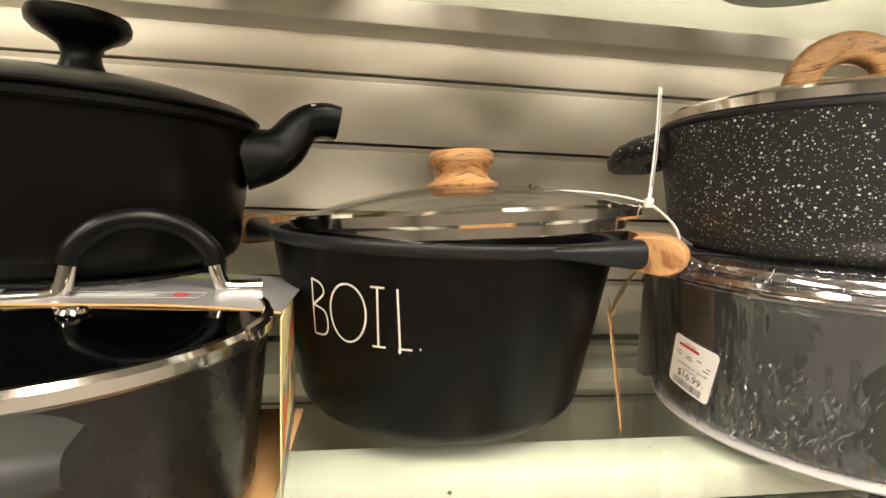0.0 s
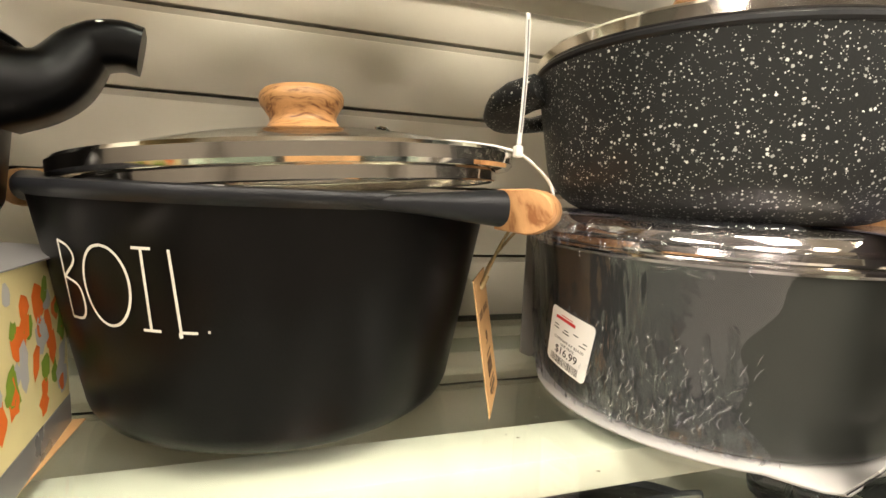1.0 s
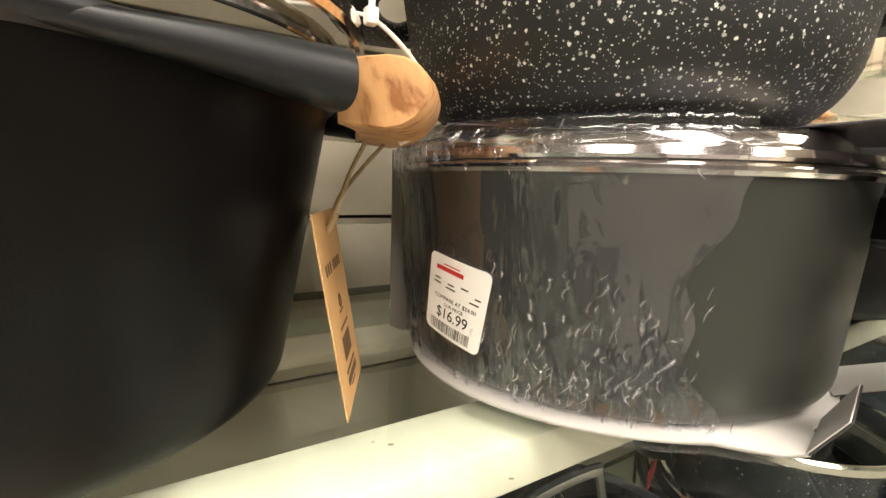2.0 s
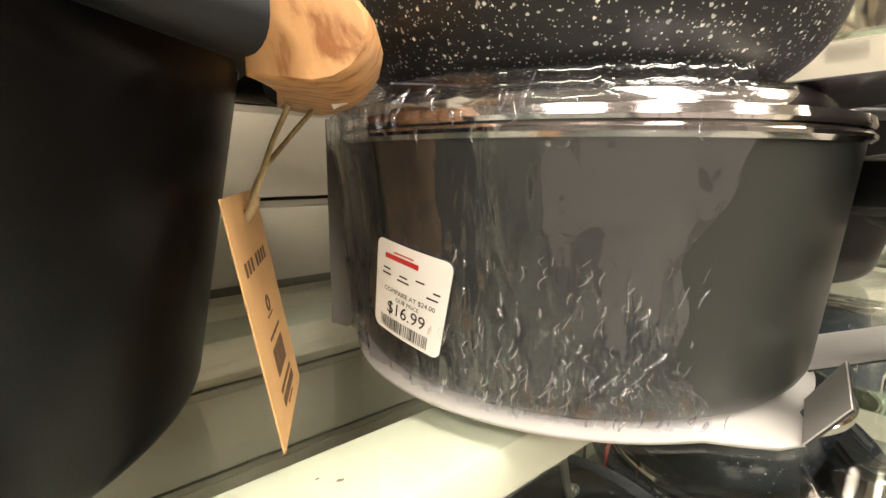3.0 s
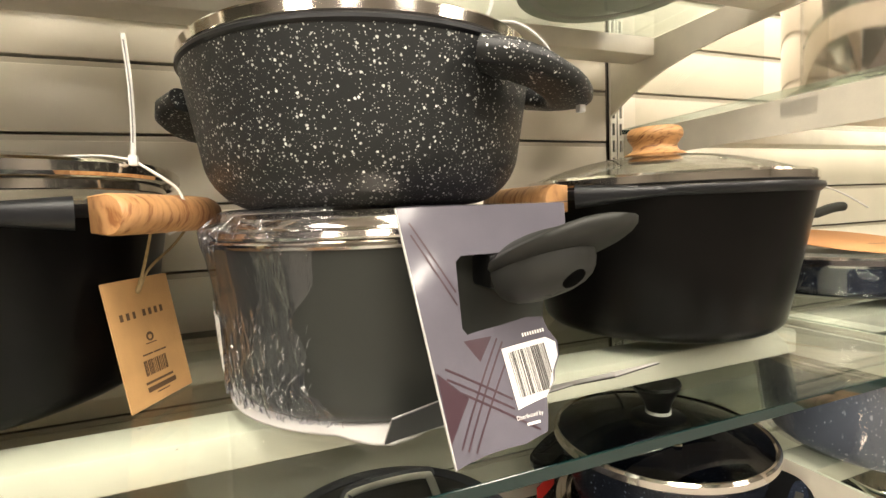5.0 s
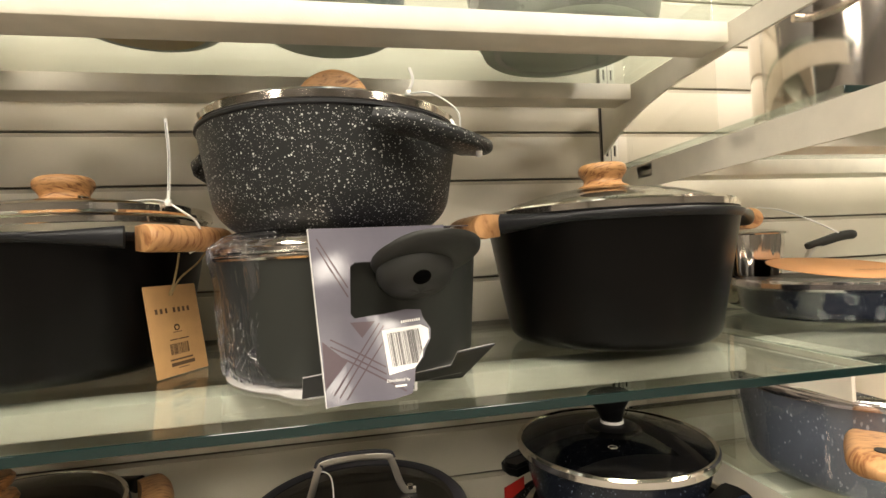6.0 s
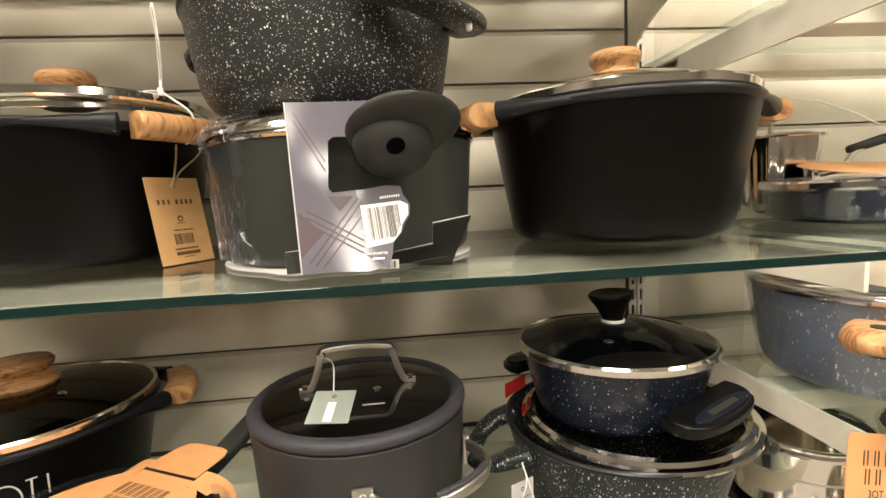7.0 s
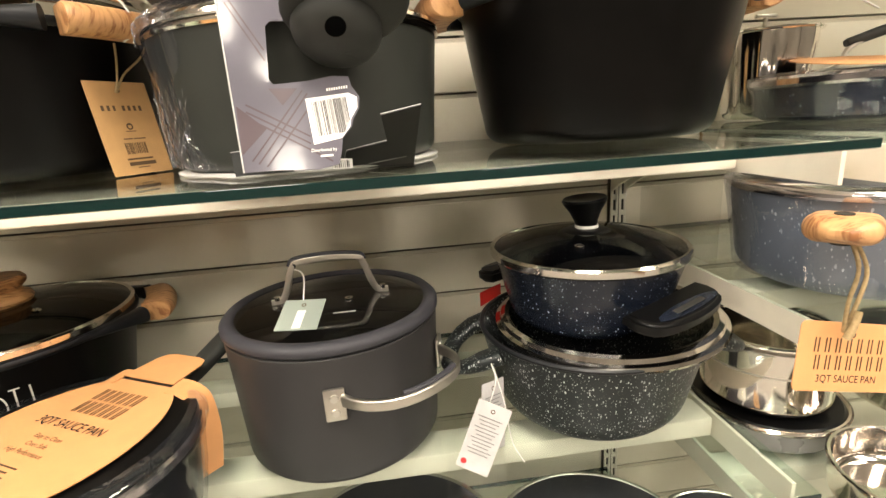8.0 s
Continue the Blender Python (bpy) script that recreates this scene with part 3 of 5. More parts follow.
def grey_pan():
    pan = thing("saucepan", pose(*PAN, SHELF + 0.003, 0, 0, 0), "grey coated saucepan wrapped in film and a card sleeve", "saucepan")
    h = 0.104
    part("body", lathe(shell(wall_profile(0.1165, 0.1245, h, 0.012), 0.0028), 128), GREY, pan)
    part("rim", lathe(ring(0.1215, 0.1275, h - 0.001, h + 0.004, 0.0018), 128, close=True), STEEL, pan, "polished steel rim")
    # flat steel lid with stepped edge
    part("lid", lathe([(0.0, 0.020), (0.104, 0.020), (0.110, 0.019), (0.114, 0.015), (0.1155, 0.011), (0.121, 0.010), (0.1262, 0.009), (0.1270, 0.006), (0.1262, 0.0045), (0.110, 0.0045), (0.0, 0.0045)], 128), STEEL, pan,
         "polished stepped steel lid", pose(0, 0, h))
    # wide ear handle: a dished plate over a rounded stem; a black disc stands for the hanging hole's shade
    def ear(bm, c, ax, ay, az, tilt, dish=0.0, power=2.0):
        rows_ = []
        for i in range(13):
            v = math.pi * (i / 12 - 0.5)
            ring_ = []
            for k in range(32):
                w = 2 * math.pi * k / 32
                cv = abs(math.cos(v)) ** 0.6
                x, y, z = ax * cv * math.cos(w), ay * cv * math.sin(w), az * math.sin(v)
                if z > 0:
                    z -= dish * (1 - (x / ax) ** 2) * (1 - (y / ay) ** 2) * 2
                ring_.append(bm.verts.new(tilt @ Vector((x, y, z)) + Vector(c)))
            rows_.append(ring_)
        for r0, r1 in zip(rows_, rows_[1:]):
            for k in range(32):
                j = (k + 1) % 32
                bm.faces.new((r0[k], r0[j], r1[j], r1[k]))
        bm.faces.new(rows_[0][::-1])
        bm.faces.new(rows_[-1])
        bmesh.ops.recalc_face_normals(bm, faces=bm.faces)
        return bm
    tilt = Euler((radians(-20), radians(-12), radians(-12))).to_matrix()
    plate = ear(bmesh.new(), (0.054, -0.157, 0.1005), 0.040, 0.043, 0.0075, tilt, 0.003)
    lobe = ear(bmesh.new(), (0.0465, -0.150, 0.0895), 0.028, 0.035, 0.0165, tilt)
    hit, nrm, _, _ = BVHTree.FromBMesh(lobe).ray_cast(Vector((0.0475, -0.30, 0.086)), Vector((0, 1, 0)))
    at = Matrix.Translation(hit - nrm * 0.0004) @ nrm.to_track_quat("Z", "Y").to_matrix().to_4x4()
    neck = sweep(spline([(0.036, -0.112, 0.0865), (0.040, -0.126, 0.087), (0.0440, -0.140, 0.0885), (0.0475, -0.156, 0.0915)], 12), rounded(0.036, 0.026, 0.011, 5), scales=[0.80, 0.86, 0.92, 0.96] + [1.0] * 9)
    hd = part("handle", joined(plate, lobe, neck), SOFT_GREY, pan, "dark grey soft-touch ear handle", sharp=60)
    part("hole_shade", lathe([(0.0, 0.0004), (0.0056, 0.0006), (0.0064, 0.0004), (0.0064, -0.003), (0.0, -0.003)], 24), HOLE, hd, "dark disc standing for the shade in a hanging hole", at)
    part("handle_socket", box(0.034, 0.03, 0.020, 0.036, -0.128, 0.088, bevel=0.004), BAKELITE, pan, "black handle socket")
    part("helper_handle", sweep([(0.118, -0.026, 0.084), (0.139, -0.018, 0.086), (0.146, 0.0, 0.087), (0.139, 0.018, 0.086), (0.118, 0.026, 0.084)], rounded(0.016, 0.013, 0.005, 4)), BAKELITE, pan, "black helper handle", pose(0, 0, 0, 0, 0, 118))
    # wrinkled film over part of the wall and the lid edge
    bm = bmesh.new()
    rnd = random.Random(5)
    prof = [(0.1168, 0.004), (0.1185, 0.018), (0.1195, 0.034), (0.121, 0.050), (0.1225, 0.066), (0.1245, 0.082), (0.127, 0.096), (0.1292, 0.104), (0.1294, 0.110), (0.1288, 0.1148), (0.118, 0.1185), (0.1165, 0.1245), (0.107, 0.1262), (0.09, 0.1264)]
    fine = spline([(r, 0, z) for r, z in prof], 90)
    na = 150
    grid = []
    for i in range(na + 1):
        ang0 = 128 + (238 - 128) * i / na
        col = []
        for j, p in enumerate(fine):
            edge = 3.0 - 9.0 * math.sin(math.pi * min(1.0, p.z / 0.104)) + 1.5 * math.sin(p.z * 170)
            ang = radians(ang0 + edge * i / na)
            nv = noise.noise(Vector((ang * 9, p.z * 18, 3.1)))
            nv2 = noise.noise(Vector((ang * 34, p.z * 30, 7.7)))
            low = max(0.0, 1 - p.z / 0.075)
            crease = max(0.0, 1 - 2.4 * abs(noise.noise(Vector((ang * 26 + p.z * 30, p.z * 34 - ang * 4, 1.3))))) ** 1.5 * low ** 0.7 * max(0.0, noise.noise(Vector((ang * 7, p.z * 22, 5.0))) + 0.35)
            r = p.x + 0.0022 + 0.0022 * max(0, nv) + 0.0016 * abs(nv2) * (0.35 + 1.9 * low) + 0.0062 * crease + 0.003 * max(0.0, 1 - i / 66) * math.sin(min(1, p.z / 0.1) * math.pi) ** 2
            col.append(bm.verts.new((r * math.cos(ang), r * math.sin(ang), p.z + 0.0012 * nv2 * (p.z > 0.1) + 0.0008)))
        grid.append(col)
    for ca_, cb in zip(grid, grid[1:]):
        for j in range(len(fine) - 1):
            bm.faces.new((ca_[j], cb[j], cb[j + 1], ca_[j + 1]))
    bmesh.ops.recalc_face_normals(bm, faces=bm.faces)
    f = part("shrink_film", bm, FILM, pan, "clear wrinkled shrink film", sharp=80)
    f.visible_shadow = False
    # creases standing up from the film
    bm = bmesh.new()
    for k in range(210):
        rim_zone = k >= 130
        th = rnd.uniform(140, 238) if rim_zone else rnd.choice((rnd.gauss(207, 6), rnd.gauss(226, 6), rnd.uniform(186, 236)))
        zc = rnd.uniform(0.104, 0.121) if rim_zone else 0.006 + 0.058 * rnd.random() ** 1.3
        ln, lean = (rnd.uniform(0.003, 0.009), rnd.uniform(-0.3, 0.3)) if rim_zone else (rnd.uniform(0.002, 0.0075), rnd.gauss(0.3, 0.3))
        bow = rnd.uniform(-0.0018, 0.0018)
        row_ = []
        for i in range(7):
            t_ = i / 6 - 0.5
            z_ = max(0.004, zc + t_ * ln)
            base_r = 0.1205 + 0.065 * z_ + 0.0022
            if rim_zone:
                base_r = 0.1318 if z_ < 0.115 else 0.1318 - 1.1 * (z_ - 0.115)
            a_ = radians(th) + (t_ * ln * lean + bow * math.cos(math.pi * t_)) / base_r
            row_.append(Vector((base_r * math.cos(a_), base_r * math.sin(a_), z_)))
        w_ = (rnd.choice((0.0003, 0.0004, 0.0007)) if rim_zone else rnd.choice((0.0003, 0.0004, 0.0006))) * rnd.uniform(0.7, 1.2)
        piece = sweep(row_, circle(w_, 6, 1.0), scales=[0.15, 0.7, 1, 1.15, 1, 0.7, 0.15])
        me_ = bpy.data.meshes.new("tmp")
        piece.to_mesh(me_)
        piece.free()
        bm.from_mesh(me_)
        bpy.data.meshes.remove(me_)
    cr = part("film_crease", bm, CREASE, f, "fine bright creases in the film", sharp=80)
    cr["kind"] = "stuff"
    cr.visible_shadow = False
    # price sticker on the film
    bm = bmesh.new()
    bm.faces.new([bm.verts.new((0.036 * x, 0, 0.041 * z)) for x, z in rounded(1, 1, 0.085, 4)])
    for i in range(1, 12):
        bmesh.ops.bisect_plane(bm, geom=bm.verts[:] + bm.edges[:] + bm.faces[:], plane_co=(0.036 * (i / 12 - 0.5), 0, 0), plane_no=(1, 0, 0))

    def wrap(bm2, lift=0.0004):
        for v in bm2.verts:
            u, w = v.co.x / 0.036 + 0.5, v.co.z / 0.041 + 0.5
            ang = radians(179.3 + 18.3 * u - 4.0 * (1 - w))
            z = 0.0265 + 0.0392 * w - 0.0063 * u
            r = 0.1180 + 0.065 * z + 0.0048 + lift
            v.co = (r * math.cos(ang), r * math.sin(ang), z)
        return bm2
    st = part("price_sticker", wrap(bm, 0.0), PAPER, pan, "white price sticker reading $16.99")
    price = words("$16.99", 0.0080, 0.92)
    price.transform(Matrix.Translation((0.0005, 0, -0.0085)))
    part("price_print", wrap(price), INK, st, "black printed price")
    cmp_ = words("COMPARE AT $24.00", 0.0028, 1.0)
    cmp_.transform(Matrix.Translation((0.001, 0, -0.0005)))
    cmp2 = words("OUR PRICE", 0.0024, 1.0)
    cmp2.transform(Matrix.Translation((0.001, 0, -0.0037)))
    part("small_print", wrap(joined(cmp_, cmp2)), INK, st, "fine black print")
    part("barcode", wrap(bars(barcode(0.0, -0.0158, 0.026, 0.0055, 30, 4))), INK, st, "black barcode")
    part("fine_print", wrap(bars([(-0.011, 0.0085, 0.004, 0.0007), (-0.002, 0.0075, 0.004, 0.0007), (0.006, 0.0085, 0.004, 0.0007), (0.0135, 0.0062, 0.003, 0.0007), (-0.011, 0.0062, 0.005, 0.0007), (-0.002, 0.0055, 0.006, 0.0007), (0.012, 0.0035, 0.005, 0.0007)])), INK, st)
    part("store_mark", wrap(bars([(-0.004, 0.0140, 0.017, 0.0022), (-0.003, 0.0164, 0.010, 0.0006)])), RED_INK, st, "red printed store mark")
    return pan


grey_pan()


def base_card():
    """White card under the pan with a folded corner."""
    c = thing("base_card", pose(*PAN, SHELF + 0.0006), "white card base under the grey saucepan", "card")
    out = []
    for i in range(72):
        a = 2 * math.pi * i / 72
        r = 0.1195
        if -2.14 < a - 2 * math.pi < -1.66:
            r = 0.1195 + 0.0145 * max(0.0, 1 - abs(a - 2 * math.pi + 1.86) / 0.24)
        out.append((r * math.cos(a), r * math.sin(a)))
    bm = bmesh.new()
    vs = [bm.verts.new((x, y, 0)) for x, y in out]
    top = [bm.verts.new((x * 1.004, y * 1.004, 0.0022)) for x, y in out]
    bm.faces.new(vs[::-1])
    bm.faces.new(top)
    for i in range(72):
        j = (i + 1) % 72
        bm.faces.new((vs[i], vs[j], top[j], top[i]))
    part("card_disc", bm, CARD_WHITE, c)
    return c


base_card()


# card sleeve of the pan: front panel torn open round the handle
def uvw(o, u, v):
    """A frame with its x along u, z along v and y into the card."""
    u, v = Vector(u).normalized(), Vector(v).normalized()
    n = v.cross(u).normalized()
    v = u.cross(n).normalized() * 1
    m = Matrix((u, n, v)).transposed().to_4x4()
    m.translation = Vector(o)
    return m


def bent(outline, lift=0.0, step=0.008):
    """A flat piece of the sleeve's front, given in x and z, bent to the card's curl; lift: how far it lies before the card."""
    bm = bmesh.new()
    bm.faces.new([bm.verts.new((x, 0, z)) for x, z in outline])
    xs, zs = [x for x, _ in outline], [z for _, z in outline]
    for lo, hi, axis in ((min(xs), max(xs), (1, 0, 0)), (min(zs), max(zs), (0, 0, 1))):
        for i in range(1, int((hi - lo) / step) + 1):
            co = [0, 0, 0]
            co[0 if axis[0] else 2] = lo + i * step
            bmesh.ops.bisect_plane(bm, geom=bm.verts[:] + bm.edges[:] + bm.faces[:], plane_co=co, plane_no=axis)
    return curl(bm, lift)


def curl(bm, lift=0.0):
    for v in bm.verts:
        x, z = v.co.x, v.co.z
        left = 0.2332 - (1.3734 - z) * 0.353
        edge = 0.376 + (1.3734 - z) * 0.096
        q = min(1.0, max(0.0, (x - edge) / 0.06))
        v.co.y += left + 0.212 * max(0.0, 1.375 - z if z > 1.309 else 0.066) * (1 - (1 - q) ** 2) - lift
    for f in bm.faces:
        f.normal_update()
        if f.normal.y > 0:
            f.normal_flip()
    return bm


def thick(bm, t):
    """Gives a bent sheet its thickness, to the back."""
    bmesh.ops.solidify(bm, geom=bm.faces[:], thickness=t)
    bmesh.ops.recalc_face_normals(bm, faces=bm.faces)
    return bm


def card_sleeve():
    s = thing("card_sleeve", pose(0, 0, 0), "torn lavender-grey card sleeve with a barcode, round the saucepan", "card sleeve")
    out = [(0.3873, 1.2557), (0.3815, 1.316), (0.3760, 1.3734), (0.4760, 1.3734), (0.4755, 1.3600), (0.4735, 1.3478), (0.4085, 1.3478), (0.4052, 1.3450), (0.4042, 1.3118), (0.4068, 1.3085),
           (0.4290, 1.3100), (0.4440, 1.3122), (0.4545, 1.3113), (0.4560, 1.3050), (0.4607, 1.2977), (0.4598, 1.2905), (0.4555, 1.2840), (0.4540, 1.2790), (0.4475, 1.2720), (0.4462, 1.2640), (0.4440, 1.2560), (0.4300, 1.2535), (0.4060, 1.2552)]
    p = part("front_panel", thick(bent(out), 0.0006), CARD_GREY, s, "torn lavender-grey front panel", sharp=60)
    lines = bmesh.new()
    for x0, z0, x1, z1 in ((0.392, 1.262, 0.4240, 1.304), (0.3955, 1.260, 0.4270, 1.302), (0.390, 1.292, 0.4270, 1.270), (0.390, 1.2965, 0.4270, 1.2745), (0.382, 1.366, 0.4030, 1.330), (0.382, 1.360, 0.4030, 1.3235), (0.400, 1.258, 0.430, 1.296), (0.394, 1.286, 0.440, 1.258)):
        d = Vector((z0 - z1, 0, x1 - x0)).normalized() * 0.0005
        for k in range(6):
            a, b = Vector((x0, 0, z0)).lerp(Vector((x1, 0, z1)), k / 6), Vector((x0, 0, z0)).lerp(Vector((x1, 0, z1)), (k + 1) / 6)
            lines.faces.new([lines.verts.new(q) for q in (a - d, b - d, b + d, a + d)])
    part("diamond_print", curl(lines, 0.0003), PLUM, p, "plum printed diamond lines")
    part("printed_patch", bent([(0.3868, 1.266), (0.3848, 1.296), (0.4010, 1.281)], 0.0004), PLUM, p, "plum printed triangle")
    part("printed_patch", bent([(0.4035, 1.3060), (0.4210, 1.3055), (0.4115, 1.2950)], 0.0004), PLUM, p, "plum printed triangle")
    part("barcode_field", bent([(0.4289, 1.2692), (0.4255, 1.2985), (0.4535, 1.3008), (0.4590, 1.2978), (0.4588, 1.2910), (0.4540, 1.2840), (0.4530, 1.2790), (0.4470, 1.2722)], 0.0005), PAPER, p, "white barcode field")
    code = bmesh.new()
    for x, z, w, h in barcode(0.0, 0.0, 0.0235, 0.0222, 26, 9):
        cut = max(0.0, x - 0.0062) * 1.6
        q = [(x - w / 2, -h / 2 + cut), (x + w / 2, -h / 2 + cut), (x + w / 2, h / 2), (x - w / 2, h / 2)]
        code.faces.new([code.verts.new((0.4420 + a - 0.115 * c, 0, 1.2862 + c + 0.09 * a)) for a, c in q])
    part("barcode", curl(code, 0.0008), INK, p, "black barcode")
    fine = words("Distributed by", 0.0028)
    fine.transform(Matrix.Translation((0.4350, 0, 1.2655)))
    part("fine_print", curl(fine, 0.0006), PAPER, p, "white fine print")
    dots = bars([(0.4400 + 0.0016 * i, 1.3035 + 0.00014 * i, 0.0009, 0.0017) for i in range(9)] + [(0.4365, 1.2618, 0.008, 0.0012)])
    part("fine_print", curl(dots, 0.0006), PAPER, p, "white fine print")
    part("barcode_label", prism([(-0.007, 0.0), (-0.007, 0.0075), (0.007, 0.0065), (0.0068, 0.0)], 0.0005), PAPER, p, "cream label", pose(0.4435, 0.232, SHELF + 0.0035))
    part("small_barcode", bars(barcode(0.0, 0.0033, 0.0115, 0.0048, 9, 2)), INK, p, "small black barcode", pose(0.4435, 0.2316, SHELF + 0.0035))
    part("cut_edge", sweep([(0.376 + (1.3734 - z) * 0.096 - 0.0003, 0.2332 - (1.3734 - z) * 0.353 - 0.0002, z) for z in (1.2557, 1.285, 1.315, 1.345, 1.3734)], rounded(0.0009, 0.0011, 0.0002, 1)), CARD_WHITE, s, "bare white card edge")
    # top strip over the lid, and the panel on the far side
    rim = [Vector(q) for q in ((0.3762, 0.2334, 1.3738), (0.4765, 0.2500, 1.3738), (0.5040, 0.2690, 1.3748), (0.5000, 0.330, 1.3752), (0.4020, 0.300, 1.3752), (0.3880, 0.262, 1.3750))]
    bm = bmesh.new()
    bm.faces.new([bm.verts.new(q) for q in rim])
    bmesh.ops.triangulate(bm, faces=bm.faces[:])
    bmesh.ops.recalc_face_normals(bm, faces=bm.faces)
    part("top_strip", thick(bm, 0.0006), CARD_GREY, s, "lavender-grey top strip")
    part("top_tab", box(0.050, 0.034, 0.0007, 0, 0, 0), CARD_GREY, s, "card tab on the lid", pose(0.312, 0.385, 1.3756, 0, 0, 60))
    fm = uvw((0.2940, 0.4470, SHELF + 0.002), (0.935, 0.355, 0), (0.0, 0.0, 1))
    back = [(0.0, 0.006), (0.0, 0.118), (0.030, 0.122), (0.030, 0.082), (0.033, 0.078), (0.037, 0.082), (0.037, 0.122), (0.120, 0.122), (0.120, 0.0), (0.012, 0.0)]
    part("back_panel", prism(back, 0.0007), CARD_INSIDE, s, "bare grey inside of the back panel", fm)
    # flap of the base, torn and bent up: black outside, white inside
    fl = uvw((0.441, 0.258, 1.2500), (0.886, 0.451, -0.113), (0.455, -0.790, 0.412))
    out = [(0.0, 0.0), (0.062, 0.0), (0.0145, 0.099), (-0.0055, 0.083), (0.0155, 0.047), (-0.0075, 0.028)]
    part("torn_flap", prism(out, 0.0006), CARD_BLACK, s, "black torn base flap", fl)
    part("flap_inside", prism(out, 0.0004), CARD_WHITE, s, "white inside of the torn flap", fl @ pose(0, 0.0007, 0))
    part("printed_border", bars([(0.004, 0.034, 0.0008, 0.030)]), CARD_WHITE, s, "white printed border", fl @ pose(0, -0.0006, 0, 0, 58, 0))
    # corner of the base folded up: grey outside, white inside
    tab = [Vector(q) for q in ((0.3665, 0.2412, SHELF + 0.0026), (0.4060, 0.2500, SHELF + 0.0026), (0.4080, 0.2395, 1.2695), (0.3689, 0.2306, 1.2666))]
    for nm, shift, material, label in (("fold_tab", 0.0, CARD_DARK, "dark grey folded tab"), ("tab_inside", 0.0009, CARD_WHITE, "white inside of the tab")):
        bm = bmesh.new()
        bm.faces.new([bm.verts.new(q + Vector((-0.24, 0.81, 0.54)) * shift) for q in tab])
        bmesh.ops.triangulate(bm, faces=bm.faces[:])
        part(nm, thick(bm, 0.0006), material, s, label)
    return s


card_sleeve()


# speckled pot standing on the pan
def granite_pot(x, y, z, turn, label, r_bot, r_top, h, corner, material, handle_len, handle_w, group="", droop=0.0, rim=True, section=0.030):
    pot = thing("casserole_pot", pose(x, y, z, 0, 0, turn), label, "pot", group)
    part("body", lathe(shell(wall_profile(r_bot, r_top, h, corner, 10), 0.0032), 128), material, pot)
    if rim:
        part("rim", lathe(ring(r_top - 0.004, r_top + 0.0015, h - 0.002, h + 0.003, 0.0015), 128, close=True), BLACK_RIM, pot)
    for s in (0, 180):
        row = []
        for k in range(13):
            a = radians(-90 + 15 * k)
            c = max(0.0, math.cos(a))
            row.append((r_top - 0.014 + (handle_len + 0.004) * c ** 0.7, handle_w * math.sin(a), h - 0.012 - 0.014 * c - droop * c))
        part("loop_handle", sweep(row, rounded(section, 0.0125, 0.0058, 4), scales=[1.35, 1.3, 1.15] + [1.0] * 7 + [1.15, 1.3, 1.35]), material, pot, "speckled loop handle", pose(0, 0, 0, 0, 0, s), sharp=60)
    return pot


speckled = granite_pot(0.392, 0.366, 1.3758, -42, "black pot with white speckles standing on a wrapped saucepan", 0.1075, 0.1235, 0.094, 0.032, GRANITE, 0.037, 0.054, "speckled pots")
loop_lid = glass_lid(speckled, pose(0.392, 0.366, 1.3758 + 0.1), 0.124, "domed glass lid with steel rim and arched wood handle", knob=None, flange=False, group="glass lids", height=0.022)
arch = spline([(-0.031, 0, 0.0), (-0.030, 0, 0.012), (-0.020, 0, 0.028), (0.0, 0, 0.035), (0.020, 0, 0.028), (0.030, 0, 0.012), (0.031, 0, 0.0)], 24)
part("arched_handle", sweep(arch, rounded(0.022, 0.014, 0.005, 4), up=(0, 1, 0)), OLIVE, loop_lid, "arched olive wood handle", pose(0, 0, 0.020, 0, 0, -20))


# ---- shelf clutter: ties, twine and tags ----
def cord(name, points, r, material, parent, n=30, label=""):
    return part(name, sweep(spline(points, n), circle(r, 8)), material, parent, label, sharp=80)


def hang_tag(m, w, h, label, material, hole=True, group="hang tags", corner=0.0008):
    """A card tag with its hole near the top; x across, z up, origin at the lower left corner."""
    tag = thing("hang_tag", m, label, "tag", group)
    part("card", prism([(w / 2 + a, h / 2 + c) for a, c in rounded(w, h, corner, 3)], 0.0006, 0.0), material, tag)
    if hole:
        part("eyelet", lathe([(0.0014, 0.0004), (0.0022, 0.0004), (0.0022, -0.0004), (0.0014, -0.0004)], 20, close=True), BROWN_INK, tag, "", pose(w / 2, -0.0002, h - 0.008, 90, 0, 0))
    return tag


